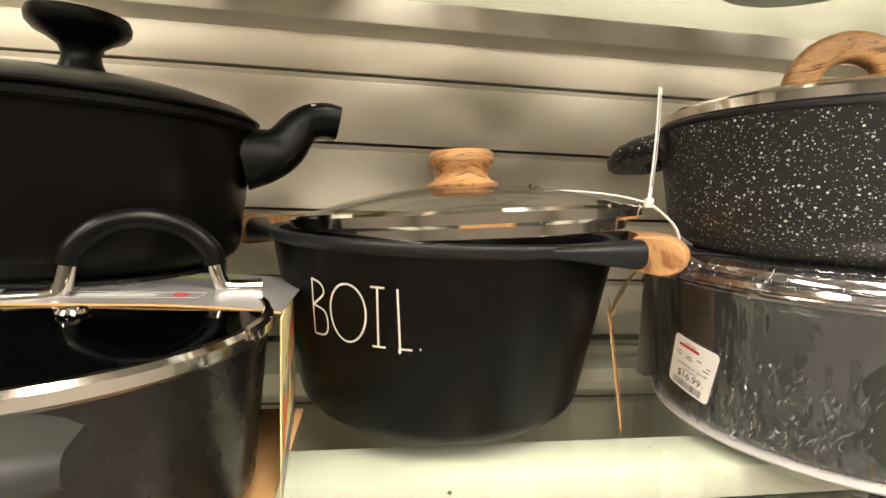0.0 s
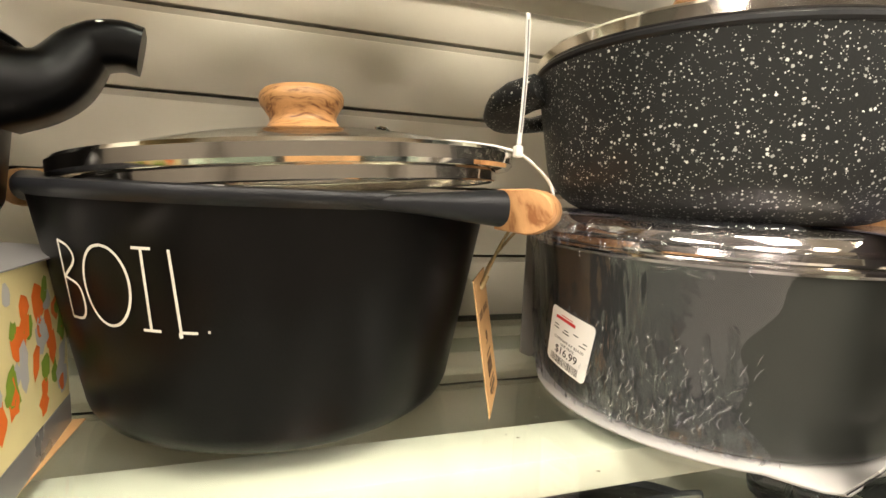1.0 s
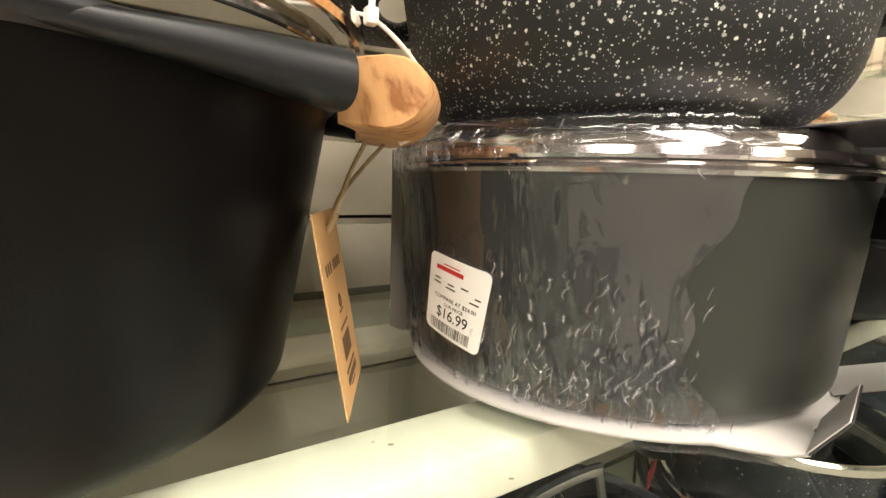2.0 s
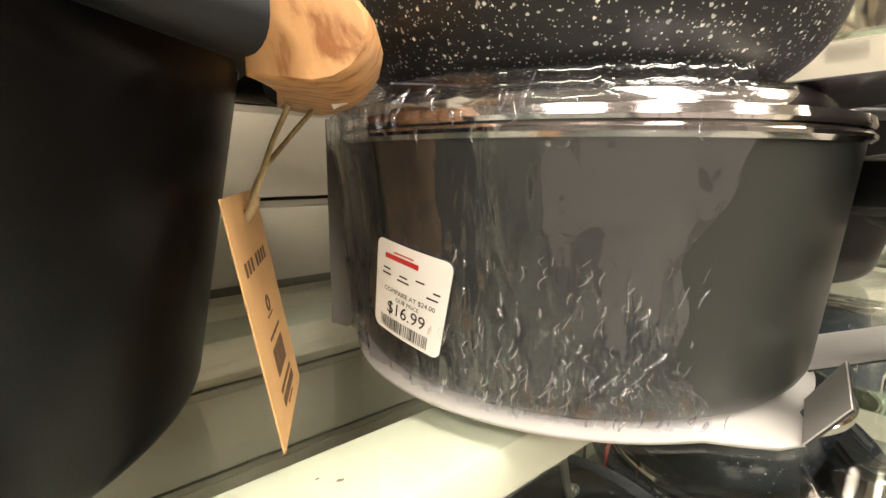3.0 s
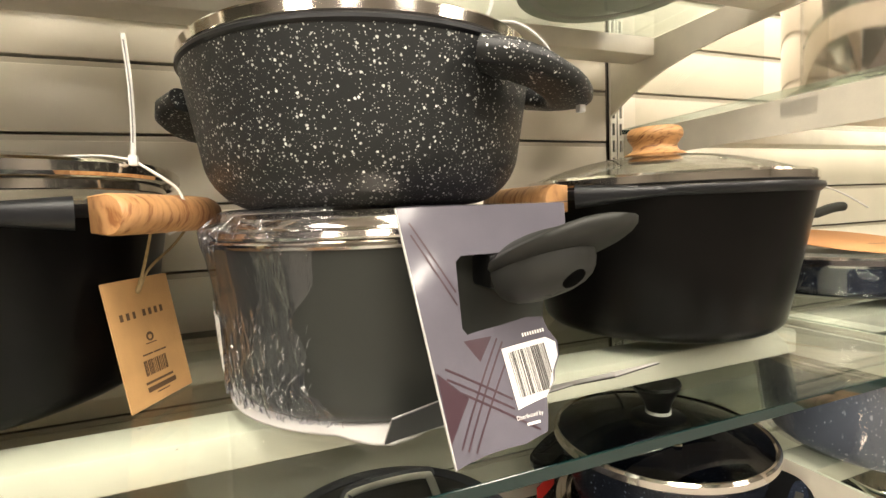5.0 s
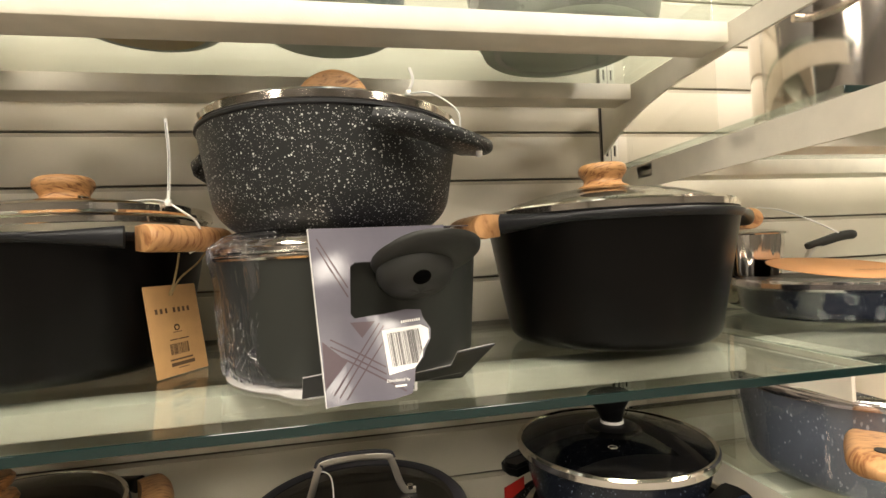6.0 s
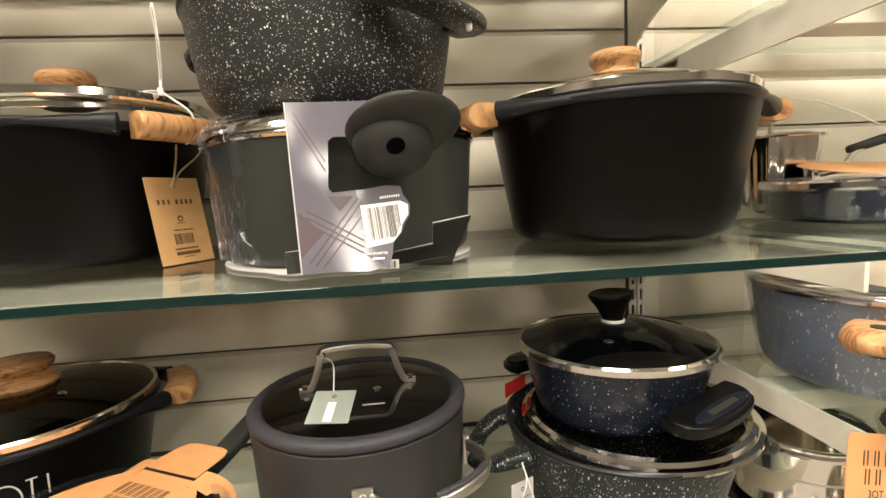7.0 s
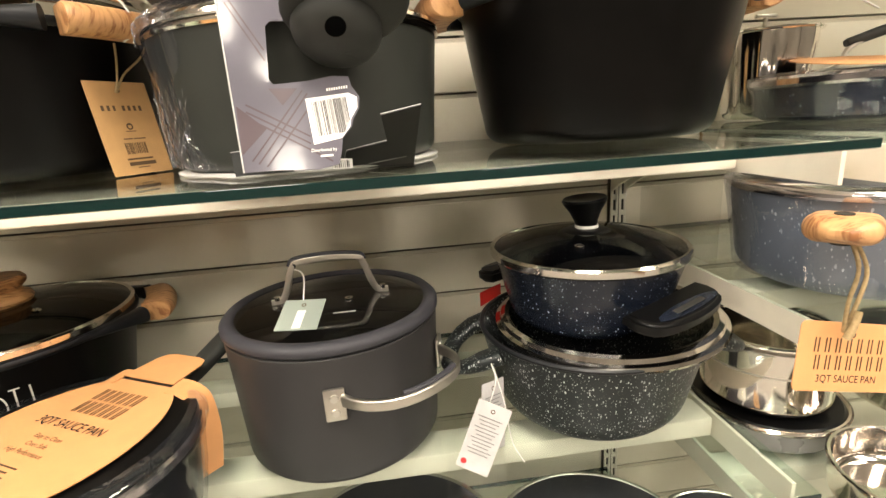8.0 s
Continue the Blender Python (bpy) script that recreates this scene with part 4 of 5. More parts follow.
def kraft_tag(m):
    tag = hang_tag(m, 0.060, 0.0865, "kraft paper hang tag with printed barcode on jute twine", KRAFT)
    part("brand_print", bars([(0.010, 0.062, 0.0026, 0.0048), (0.0155, 0.062, 0.0026, 0.0048), (0.021, 0.062, 0.0022, 0.0048), (0.030, 0.062, 0.0026, 0.0048), (0.0355, 0.062, 0.0026, 0.0048), (0.041, 0.062, 0.0026, 0.0048), (0.0465, 0.062, 0.0026, 0.0048)]), BROWN_INK, tag, "dark printed bars", pose(0, -0.0005, 0))
    part("emblem", lathe([(0.002, 0.0), (0.0032, 0.0), (0.0032, 0.0003), (0.002, 0.0003)], 16, close=True), BROWN_INK, tag, "", pose(0.030, -0.0004, 0.045, 90, 0, 0))
    part("emblem_line", bars([(0.030, 0.0405, 0.010, 0.0007), (0.030, 0.0465, 0.005, 0.0006)]), BROWN_INK, tag, "", pose(0, -0.0005, 0))
    part("item_print", bars([(0.0245, 0.0335, 0.009, 0.0011), (0.036, 0.0335, 0.012, 0.0011)]), BROWN_INK, tag, "", pose(0, -0.0005, 0))
    part("barcode", bars(barcode(0.030, 0.0245, 0.022, 0.0105, 20, 6)), BROWN_INK, tag, "brown barcode", pose(0, -0.0005, 0))
    part("maker_print", bars([(0.030, 0.0145, 0.026, 0.0016), (0.031, 0.0100, 0.027, 0.0034), (0.031, 0.0063, 0.012, 0.0008)]), BROWN_INK, tag, "dark printed bars", pose(0, -0.0005, 0))
    return tag


tag_m = uvw((0.2275, 0.3522, 1.2482), (0.0300, 0.0565, 0.0), (-0.0138, 0.0055, 0.0865))
tag_one = kraft_tag(tag_m)
hole_at = tag_m @ Vector((0.030, -0.0008, 0.0785))
twine = thing("jute_twine", pose(0, 0, 0), "loop of natural jute twine round a wood grip", "twine", "twines")
cord("strand", [hole_at, hole_at + Vector((0.004, -0.003, 0.012)), (0.239, 0.378, 1.352), (0.243, 0.372, 1.364)], 0.0010, TWINE, twine)
cord("strand", [hole_at, hole_at + Vector((0.007, 0.004, 0.014)), (0.252, 0.395, 1.354), (0.262, 0.392, 1.366)], 0.0010, TWINE, twine)
cord("knot", [hole_at + Vector((-0.001, -0.001, -0.002)), hole_at + Vector((0.001, -0.002, 0.002)), hole_at + Vector((0.003, -0.002, 0.007))], 0.0017, TWINE, twine, 8)

tie = thing("zip_tie", pose(0, 0, 0), "white nylon zip tie through a pot lid and grip", "zip tie", "zip ties")
block = Vector((0.2395, 0.3600, 1.4115))
part("lock_head", box(0.0052, 0.0052, 0.0068, *block, bevel=0.001), PLASTIC, tie, "white lock head")
tail = spline([block, block + Vector((0.0015, 0.0, 0.025)), block + Vector((0.0018, -0.0005, 0.052)), block + Vector((0.0005, -0.0015, 0.0785))], 20)
part("tail", sweep(tail, rounded(0.0028, 0.0012, 0.0004, 1), up=(0, 1, 0)), PLASTIC, tie, "ribbed white tail")
part("tail_groove", sweep([q + Vector((0, -0.0009, 0)) for q in tail[3:-1]], rounded(0.0009, 0.0006, 0.0002, 1), up=(0, 1, 0)), CARD_SILVER, tie, "")
cord("loop", [block, (0.222, 0.375, 1.4160), (0.196, 0.395, 1.4185), (0.178, 0.402, 1.4180)], 0.0008, PLASTIC, tie)
cord("loop", [block, (0.250, 0.358, 1.404), (0.2625, 0.360, 1.3935), (0.2665, 0.361, 1.381), (0.2640, 0.362, 1.369), (0.255, 0.364, 1.3635)], 0.0010, PLASTIC, tie)

tie_b = thing("zip_tie", pose(0, 0, 0), "short white nylon zip tie on a speckled pot handle", "zip tie", "zip ties")
part("strap", sweep(spline([(0.497, 0.288, 1.470), (0.505, 0.281, 1.455), (0.516, 0.272, 1.438)], 10), rounded(0.0028, 0.0012, 0.0004, 1), up=(0, 1, 0)), PLASTIC, tie_b)
part("lock_head", box(0.005, 0.005, 0.006, 0.517, 0.271, 1.436, bevel=0.001), PLASTIC, tie_b)
tie_c = thing("zip_tie", pose(0, 0, 0), "white nylon zip tie over a speckled pot lid", "zip tie", "zip ties")
part("lock_head", box(0.005, 0.005, 0.005, 0.462, 0.30, 1.497, bevel=0.001), PLASTIC, tie_c)
cord("loop", [(0.462, 0.30, 1.497), (0.480, 0.285, 1.492), (0.502, 0.285, 1.478), (0.506, 0.288, 1.462)], 0.0009, PLASTIC, tie_c)
part("tail", sweep(spline([(0.462, 0.30, 1.497), (0.466, 0.296, 1.508), (0.463, 0.294, 1.518)], 8), rounded(0.0028, 0.0012, 0.0004, 1), up=(0, 1, 0)), PLASTIC, tie_c)
tie_d = thing("zip_tie", pose(0, 0, 0), "long white nylon zip tie on the black pot grip", "zip tie", "zip ties")
part("tail", sweep(spline([(0.886, 0.372, 1.391), (0.91, 0.364, 1.386), (0.94, 0.352, 1.372), (0.965, 0.342, 1.356)], 16), rounded(0.0028, 0.0012, 0.0004, 1)), PLASTIC, tie_d)

# tag of the closed pot, seen beyond its wall
kt = copy_thing(tag_one, uvw((0.826, 0.395, 1.2495), (0.10, 0.16, 0), (0, 0, 1)))

# ---- black pot with ear handles, at the back ----
def satin_pot():
    x, y = -0.158, 0.43
    under = thing("stock_pot", pose(x, y, SHELF + 0.002), "plain black stock pot under another pot", "pot")
    part("body", lathe(shell(wall_profile(0.088, 0.092, 0.104, 0.01), 0.003), 64), SATIN, under)
    pot = thing("casserole_pot", pose(x, y, 1.3555), "satin black casserole pot with steel-capped ear handles", "pot")
    part("body", lathe(shell(wall_profile(0.101, 0.1125, 0.100, 0.014), 0.003), 128), BLACK, pot)
    part("rim", lathe(ring(0.1085, 0.1165, 0.0965, 0.104, 0.002), 128, close=True), BLACK, pot, "rounded black rim")
    lid = part("lid", lathe([(0.113, 0.104), (0.1155, 0.107), (0.108, 0.113), (0.085, 0.120), (0.05, 0.126), (0.02, 0.1285), (0.0, 0.129)], 128), BAKELITE, pot, "low domed black lid")
    part("lid_ring", lathe(ring(0.1120, 0.1175, 0.104, 0.1075, 0.0015), 128, close=True), BAKELITE, lid, "thin black lid ring")
    stem = [(0.0, 0.0), (0.018, 0.0), (0.0155, 0.004), (0.0125, 0.011), (0.0118, 0.016), (0.0135, 0.0215), (0.020, 0.0265), (0.027, 0.030), (0.0305, 0.034), (0.0312, 0.0385), (0.0300, 0.042), (0.0, 0.043)]
    k = part("knob", lathe(stem, 64), BAKELITE, lid, "flared black knob", pose(0, 0, 0.1285))
    part("knob_cap", lathe([(0.0, 0.044), (0.026, 0.0438), (0.0298, 0.0425), (0.0298, 0.0415), (0.0, 0.0415)], 64), BRUSHED, k, "brushed steel knob cap")
    for s in (12, 192):
        rows = spline([(0.105, 0, 0.078), (0.122, 0, 0.082), (0.136, 0, 0.090), (0.150, 0, 0.108), (0.166, 0, 0.1135), (0.178, 0, 0.112)], 24)
        h = part("ear_handle", sweep(rows, rounded(0.050, 0.033, 0.012, 4), scales=[1.45 - 0.62 * min(1, i / 15) for i in range(25)]), BAKELITE, pot, "black ear handle", pose(0, 0, 0, 0, 0, s))
        part("handle_cap", box(0.022, 0.036, 0.003, 0.166, 0, 0.1225, bevel=0.0012), BRUSHED, h, "brushed steel cap")
    return pot


satin_pot()


# ---- black saucepan in a printed sleeve, in front ----
def sleeved_pan():
    x, y = -0.100, 0.287
    pan = thing("saucepan", pose(x, y, SHELF + 0.005), "glossy black saucepan with glass lid in a printed sleeve", "saucepan")
    part("body", lathe(shell(wall_profile(0.089, 0.0965, 0.090, 0.012), 0.003), 128), SATIN, pan)
    part("rim", lathe(ring(0.0925, 0.0995, 0.088, 0.0965, 0.002), 128, close=True), STEEL, pan, "polished steel rim")
    lid = part("lid_glass", lathe([(0.094, 0.0955), (0.07, 0.0965), (0.03, 0.0975), (0.0, 0.098)], 96), LID_SMOKE, pan, "flat smoked glass lid")
    lid.visible_shadow = False
    part("steam_vent", lathe([(0.0025, 0.0), (0.0062, 0.0), (0.0068, 0.0012), (0.0055, 0.0028), (0.003, 0.0026), (0.0025, 0.0)], 28), STEEL, lid, "steel steam vent", pose(0.012, -0.002, 0.098))
    # arched rubber handle with bright feet
    mid, u = Vector((0.021, 0.050, 0.0935)), Vector((0.033, 0.012, 0))
    ends = [(-1.0, 0.0215), (-0.93, 0.031), (-0.55, 0.0425), (0.0, 0.0465), (0.55, 0.0415), (0.93, 0.029), (1.0, 0.0195)]
    g = part("arched_grip", sweep(spline([mid + u * k + Vector((0, 0, z)) for k, z in ends], 40), circle(0.0062, 14)), BAKELITE, pan, "arched black rubber grip")
    for s in (-1, 1):
        foot = [mid + u * k * s + Vector((0, 0, z)) for k, z in ((1.0, 0.0215), (1.08, 0.010), (1.22, 0.0045), (1.75, 0.0035))]
        part("handle_foot", sweep(spline(foot, 14), rounded(0.0105, 0.0085, 0.003, 3), scales=[1.0 + 0.35 * (i / 14) ** 2 for i in range(15)]), STEEL, g, "chrome handle foot")
    # side handle of dark plastic
    part("side_handle", sweep(spline([(-0.105, -0.060, 0.080), (-0.072, -0.112, 0.088), (-0.005, -0.130, 0.093), (0.052, -0.127, 0.094), (0.080, -0.122, 0.094)], 20), rounded(0.030, 0.015, 0.006, 4), scales=[1.0] * 17 + [0.98, 0.93, 0.82, 0.6]), SOFT_GREY, pan, "dark grey plastic side handle")
    sl = thing("card_sleeve", pose(0, 0, SHELF + 0.0015), "grey printed card sleeve with vegetables on its side", "card sleeve")

    def arched(bm):
        """Bends a piece of the top panel down towards its free end."""
        for i in range(1, 16):
            bmesh.ops.bisect_plane(bm, geom=bm.verts[:] + bm.edges[:] + bm.faces[:], plane_co=(-0.2135 + 0.215 * i / 16, 0, 0), plane_no=(1, 0, 0))
        for v in bm.verts:
            v.co.z -= 0.004 * max(0.0, (v.co.x + 0.075) / 0.0765) ** 2
        return bm
    top = part("top_panel", arched(box(0.215, 0.098, 0.0007, -0.106, 0.3525, 0.1018)), CARD_SILVER, sl, "silver-grey top panel")
    part("cut_edge", arched(box(0.215, 0.0009, 0.0011, -0.106, 0.3030, 0.1018)), KRAFT, sl, "bare brown card edge")
    part("title_frame", bars([(0, 0.007, 0.070, 0.0008), (0, -0.007, 0.070, 0.0008), (-0.035, 0, 0.0008, 0.014), (0.035, 0, 0.0008, 0.014), (-0.008, 0, 0.040, 0.006)]), CARD_WHITE, top, "pale printed frame", pose(-0.080, 0.325, 0.1024, -90, 0, 0))
    part("title_mark", bars([(0.024, 0, 0.007, 0.006)]), RED_INK, top, "red printed square", pose(-0.080, 0.325, 0.1026, -90, 0, 0))
    part("leaf_mark", lathe([(0.0, 0.0), (0.012, 0.0), (0.012, 0.0003), (0.0, 0.0003)], 24), GREEN_INK, top, "green printed spot", pose(-0.165, 0.322, 0.1023))
    part("green_strip", bars([(0, 0, 0.085, 0.004)]), GREEN_INK, top, "green printed strip", pose(-0.085, 0.385, 0.1024, -90, 0, 0))
    side = part("side_panel", box(0.0007, 0.109, 0.0975, 0, 0, 0.04875), PALE_INK, sl, "side panel printed with vegetables", pose(-0.0015, 0.344, 0, 0, 0, 5.5))
    rnd = random.Random(11)
    for mat_v, count in ((ORANGE_INK, 26), (GREEN_INK, 18), (CARD_WHITE, 12)):
        bm = bmesh.new()
        for _ in range(count):
            cy, cz, rr = rnd.uniform(-0.048, 0.048), rnd.uniform(0.022, 0.095), rnd.uniform(0.003, 0.009)
            n = 9
            vs = [bm.verts.new((0.0006 + 0.00002 * rnd.random(), cy + rr * rnd.uniform(0.5, 1.1) * math.cos(2 * math.pi * i / n), cz + rr * 1.5 * rnd.uniform(0.5, 1.1) * math.sin(2 * math.pi * i / n))) for i in range(n)]
            if all(abs(v.co.y) < 0.054 and 0.018 < v.co.z < 0.0935 for v in vs):
                bm.faces.new(vs)
        part("vegetable_print", bm, mat_v, side)
    part("foot_band", box(0.0003, 0.109, 0.016, 0.0006, 0, 0.009), CARD_SILVER, side, "grey printed band")
    part("base_panel", box(0.2, 0.2, 0.0008, -0.1, 0.30, 0.0006), KRAFT, sl, "bare brown card base")
    return pan


sleeved_pan()


# ---- lower shelf ----
LZ = LOWER + 0.003


def anodized_pot():
    x, y = 0.400, 0.383
    pot = thing("stock_pot", pose(x, y, LZ), "hard-anodized grey stock pot with steel handles", "pot")
    h = 0.138
    part("body", lathe(shell(wall_profile(0.1055, 0.1125, h, 0.012), 0.003), 128), ANODIZED, pot)
    lid = part("lid", lathe(ring(0.099, 0.1145, 0.0005, 0.0150, 0.0048), 128, close=True), SILICONE, pot, "lid with dark grey silicone rim", pose(0, 0, h), sharp=60)
    g = part("glass_disc", lathe([(0.0, 0.019), (0.05, 0.0180), (0.100, 0.0125)], 96), LID_SMOKE, lid, "smoked glass disc")
    g.visible_shadow = False
    row = spline([(-0.062, -0.004, 0.0195), (-0.052, -0.003, 0.020), (-0.0455, -0.002, 0.030), (-0.0375, -0.001, 0.0540), (-0.031, 0, 0.0605), (0.0, 0, 0.0630), (0.031, 0.001, 0.0605), (0.0375, 0.003, 0.0540), (0.0455, 0.004, 0.030), (0.052, 0.005, 0.020), (0.062, 0.006, 0.0195)], 60)
    hd = part("loop_handle", sweep(row, rounded(0.0072, 0.0032, 0.0013, 3), up=(0, 1, 0)), NICKEL, lid, "brushed steel loop handle")
    part("grip_cover", sweep([q + Vector((0, 0, 0.0022)) for q in row[18:43]], rounded(0.0095, 0.0026, 0.0012, 3), up=(0, 1, 0)), SILICONE, lid, "grey grip cover")
    for sx, sy in ((-0.056, -0.0035), (0.056, 0.0055)):
        part("rivet", lathe([(0.0, 0.0), (0.0032, 0.0), (0.0032, 0.004), (0.0, 0.0045)], 16), STEEL, lid, "", pose(sx, sy, 0.0215))
    part("vent", lathe([(0.0018, 0.0), (0.0045, 0.0), (0.0045, 0.0015), (0.0018, 0.0015)], 20, close=True), STEEL, lid, "small steel vent", pose(0.020, -0.012, 0.0188))
    part("brand_print", bars([(0, 0, 0.022, 0.0030)]), CARD_WHITE, lid, "pale printed bar", pose(0.018, -0.048, 0.0183, -90, 0, 0))
    for c in (-51, 129):
        for s in (-1, 1):
            base = part("handle_plate", box(0.004, 0.019, 0.032, 0, 0, 0, bevel=0.0015), NICKEL, pot, "brushed steel bracket plate",
                        pose(0.1145 * math.cos(radians(s * 35 + c)), 0.1145 * math.sin(radians(s * 35 + c)), 0.095, 0, 0, c + s * 35))
            for dz in (-0.007, 0.007):
                part("rivet", lathe([(0.0, 0.0), (0.0042, 0.0), (0.0036, 0.0016), (0.0, 0.0022)], 18), BRUSHED, base, "", pose(0.002, 0, dz, 0, 90, 0))
        pts = []
        for k in range(17):
            t = -1 + 2 * k / 16
            a = radians(t * 31)
            out = 0.118 + 0.040 * (1 - abs(t) ** 2.6)
            pts.append((out * math.cos(a), out * math.sin(a), 0.100 + 0.006 * (1 - abs(t) ** 2)))
        hh_ = part("side_handle", sweep(pts, rounded(0.005, 0.0105, 0.002, 3), scales=[1.2] + [1.0] * 15 + [1.2]), NICKEL, pot, "brushed steel side handle", pose(0, 0, 0, 0, 0, c))
        part("grip_pad", sweep([(px * 0.985, py * 0.985, pz + 0.003) for px, py, pz in pts[5:12]], rounded(0.0055, 0.011, 0.002, 3)), SILICONE, hh_, "grey grip pad", None)
    tag = hang_tag(uvw((0.357, 0.300, LZ + h + 0.0205), (0.040, -0.006, 0.0), (0.010, 0.055, 0.020)), 0.040, 0.042, "pale green plastic brand tag on a pot lid", CARD_TAG, True)
    part("brand_print", bars([(0.020, 0.014, 0.008, 0.024)]), PAPER, tag, "white printed bar", pose(0, -0.0006, 0))
    cord("tag_loop", [(0.380, 0.336, LZ + h + 0.033), (0.375, 0.375, LZ + h + 0.05), (0.357, 0.383, LZ + h + 0.055)], 0.0007, PLASTIC, tag).matrix_basis = tag.matrix_basis.inverted()
    return pot


anodized_pot()


def navy_pot():
    x, y, z = 0.683, 0.372, 1.0545
    pot = thing("saucepan", pose(x, y, z), "navy speckled pot with glass lid, standing on another pot", "pot", "speckled pots")
    part("body", lathe(shell(wall_profile(0.080, 0.1015, 0.076, 0.016, 8), 0.003), 128), GRANITE_BLUE, pot)
    for c in (-60, 120):
        out = [(0.088, -0.062), (0.104, -0.064)]
        out += [(0.104 + 0.027 * math.cos(radians(v)) ** 0.6, 0.062 * math.sin(radians(v))) for v in range(-80, 81, 16)]
        out += [(0.104, 0.064), (0.088, 0.062)]
        bm = prism(out, 0.0145)
        bm.transform(Matrix.Rotation(radians(-90), 4, "X") @ Matrix.Diagonal((1, 1, -1, 1)))
        bmesh.ops.recalc_face_normals(bm, faces=bm.faces)
        bmesh.ops.bevel(bm, geom=[e for e in bm.edges if abs(e.verts[0].co.z - e.verts[1].co.z) < 1e-5], offset=0.004, segments=3, affect="EDGES")
        e = part("ear_handle", bm, BAKELITE, pot, "black ear handle", pose(0, 0, 0.047, 0, 6, c), sharp=60)
        inl = prism([(0.1165 + 0.0080 * math.cos(radians(v)), 0.052 * math.sin(radians(v)) if abs(math.sin(radians(v))) < 0.9 else 0.050 * math.sin(radians(v))) for v in range(0, 360, 15)], 0.0012)
        inl.transform(Matrix.Rotation(radians(-90), 4, "X") @ Matrix.Diagonal((1, 1, -1, 1)))
        i_ob = part("handle_inlay", inl, GRANITE_BLUE, e, "speckled blue inlay", pose(0, 0, 0.0074))
        # dark strip laid on the inlay as the shade of an uncut slot
        part("handle_slot_shade", box(0.0065, 0.050, 0.0008, 0.1165, 0, 0.0085, bevel=0.0003, seg=1), DARK, e, "dark strip standing for the shade in a slot")
    lid = glass_lid(pot, pose(x, y, z + 0.079), 0.1055, "smoked glass lid with steel rim and flared black knob", knob=None, tint=LID_SMOKE, height=0.016, flange=False, rivet=False, group="glass lids")
    kb = part("knob_base", lathe([(0.0, 0.0), (0.031, 0.0), (0.030, 0.003), (0.022, 0.0065), (0.010, 0.008), (0.0, 0.008)], 48), BAKELITE, lid, "black knob base", pose(0, 0, 0.0145))
    part("knob_ring", lathe([(0.0105, 0.0), (0.0125, 0.0), (0.0125, 0.003), (0.0105, 0.003)], 40, close=True), PLASTIC, kb, "white ring", pose(0, 0, 0.008))
    part("knob_top", lathe([(0.0, 0.0), (0.0112, 0.0), (0.0125, 0.006), (0.0165, 0.016), (0.0225, 0.025), (0.0240, 0.029), (0.0225, 0.0312), (0.012, 0.0295), (0.0, 0.029)], 48), BAKELITE, kb, "flared black knob", pose(0, 0, 0.0095, 0, -5, 0))
    part("steam_vent", lathe([(0.0016, 0.0), (0.0042, 0.0), (0.0046, 0.0012), (0.0032, 0.002), (0.0016, 0.0018)], 24), STEEL, lid, "steel steam vent", pose(-0.028, -0.050, 0.0155))
    return pot


navy_pot()
big = granite_pot(0.686, 0.37, LZ, 176, "large charcoal pot with white flecks and loop handles", 0.098, 0.1235, 0.104, 0.030, GRANITE_GREY, 0.050, 0.048, "speckled pots", 0.012, section=0.020)
steel_lid = part("lid", lathe([(0.105, 0.004), (0.110, 0.006), (0.1145, 0.0045), (0.116, 0.001), (0.1205, 0.000), (0.1215, -0.003), (0.119, -0.006), (0.105, -0.005)], 128, close=True), STEEL, big, "glass lid with wide polished steel rim")
steel_lid.matrix_basis = big.matrix_basis.inverted() @ pose(0.705, 0.369, LZ + 0.1085, 0, -1.5, 0) @ Matrix.Diagonal((1.035, 1.035, 1.25, 1))
g2 = part("glass_disc", lathe([(0.106, 0.003), (0.08, 0.003), (0.0, 0.003)], 96), LID_SMOKE, steel_lid, "smoked glass")
g2.visible_shadow = False
red_tag = tagged(part("luggage_tag", prism([(0, 0), (0.030, 0.010), (0.030, 0.024), (0.0, 0.018)], 0.001), RED, None, "", pose(0.572, 0.43, 1.052, 0, 0, 20)), "small red plastic tag behind the stacked pots", "tag")

for k, (dx, rz) in enumerate(((0.0, -20), (0.018, 35))):
    tg = hang_tag(pose(0.513 + 0.030 * k, 0.280 + 0.012 * k, 0.951 - 0.006 * k, -6, 20 - 12 * k, rz), 0.033, 0.076, "pale grey paper tag with fine print on string", TAG_PAPER, True)
    part("fine_print", bars([(0.0165, 0.060 - 0.004 * i, 0.024 - 0.004 * (i % 3), 0.0009) for i in range(11)]), CARD_SILVER, tg, "grey fine print", pose(0, -0.0006, 0))
    if k == 0:
        part("red_dot", lathe([(0.0, 0.0), (0.003, 0.0), (0.003, 0.0003), (0.0, 0.0003)], 16), RED_INK, tg, "red dot", pose(0.006, -0.0004, 0.008, 90, 0, 0))
string = thing("tag_string", pose(0, 0, 0), "white string on a pot handle holding tags", "string")
cord("strand", [(0.557, 0.300, 1.045), (0.560, 0.296, 1.028), (0.552, 0.292, 1.005)], 0.0006, PLASTIC, string, 12)
cord("strand", [(0.557, 0.300, 1.045), (0.566, 0.292, 1.010), (0.572, 0.284, 0.965), (0.582, 0.276, 0.945)], 0.0006, PLASTIC, string, 16)

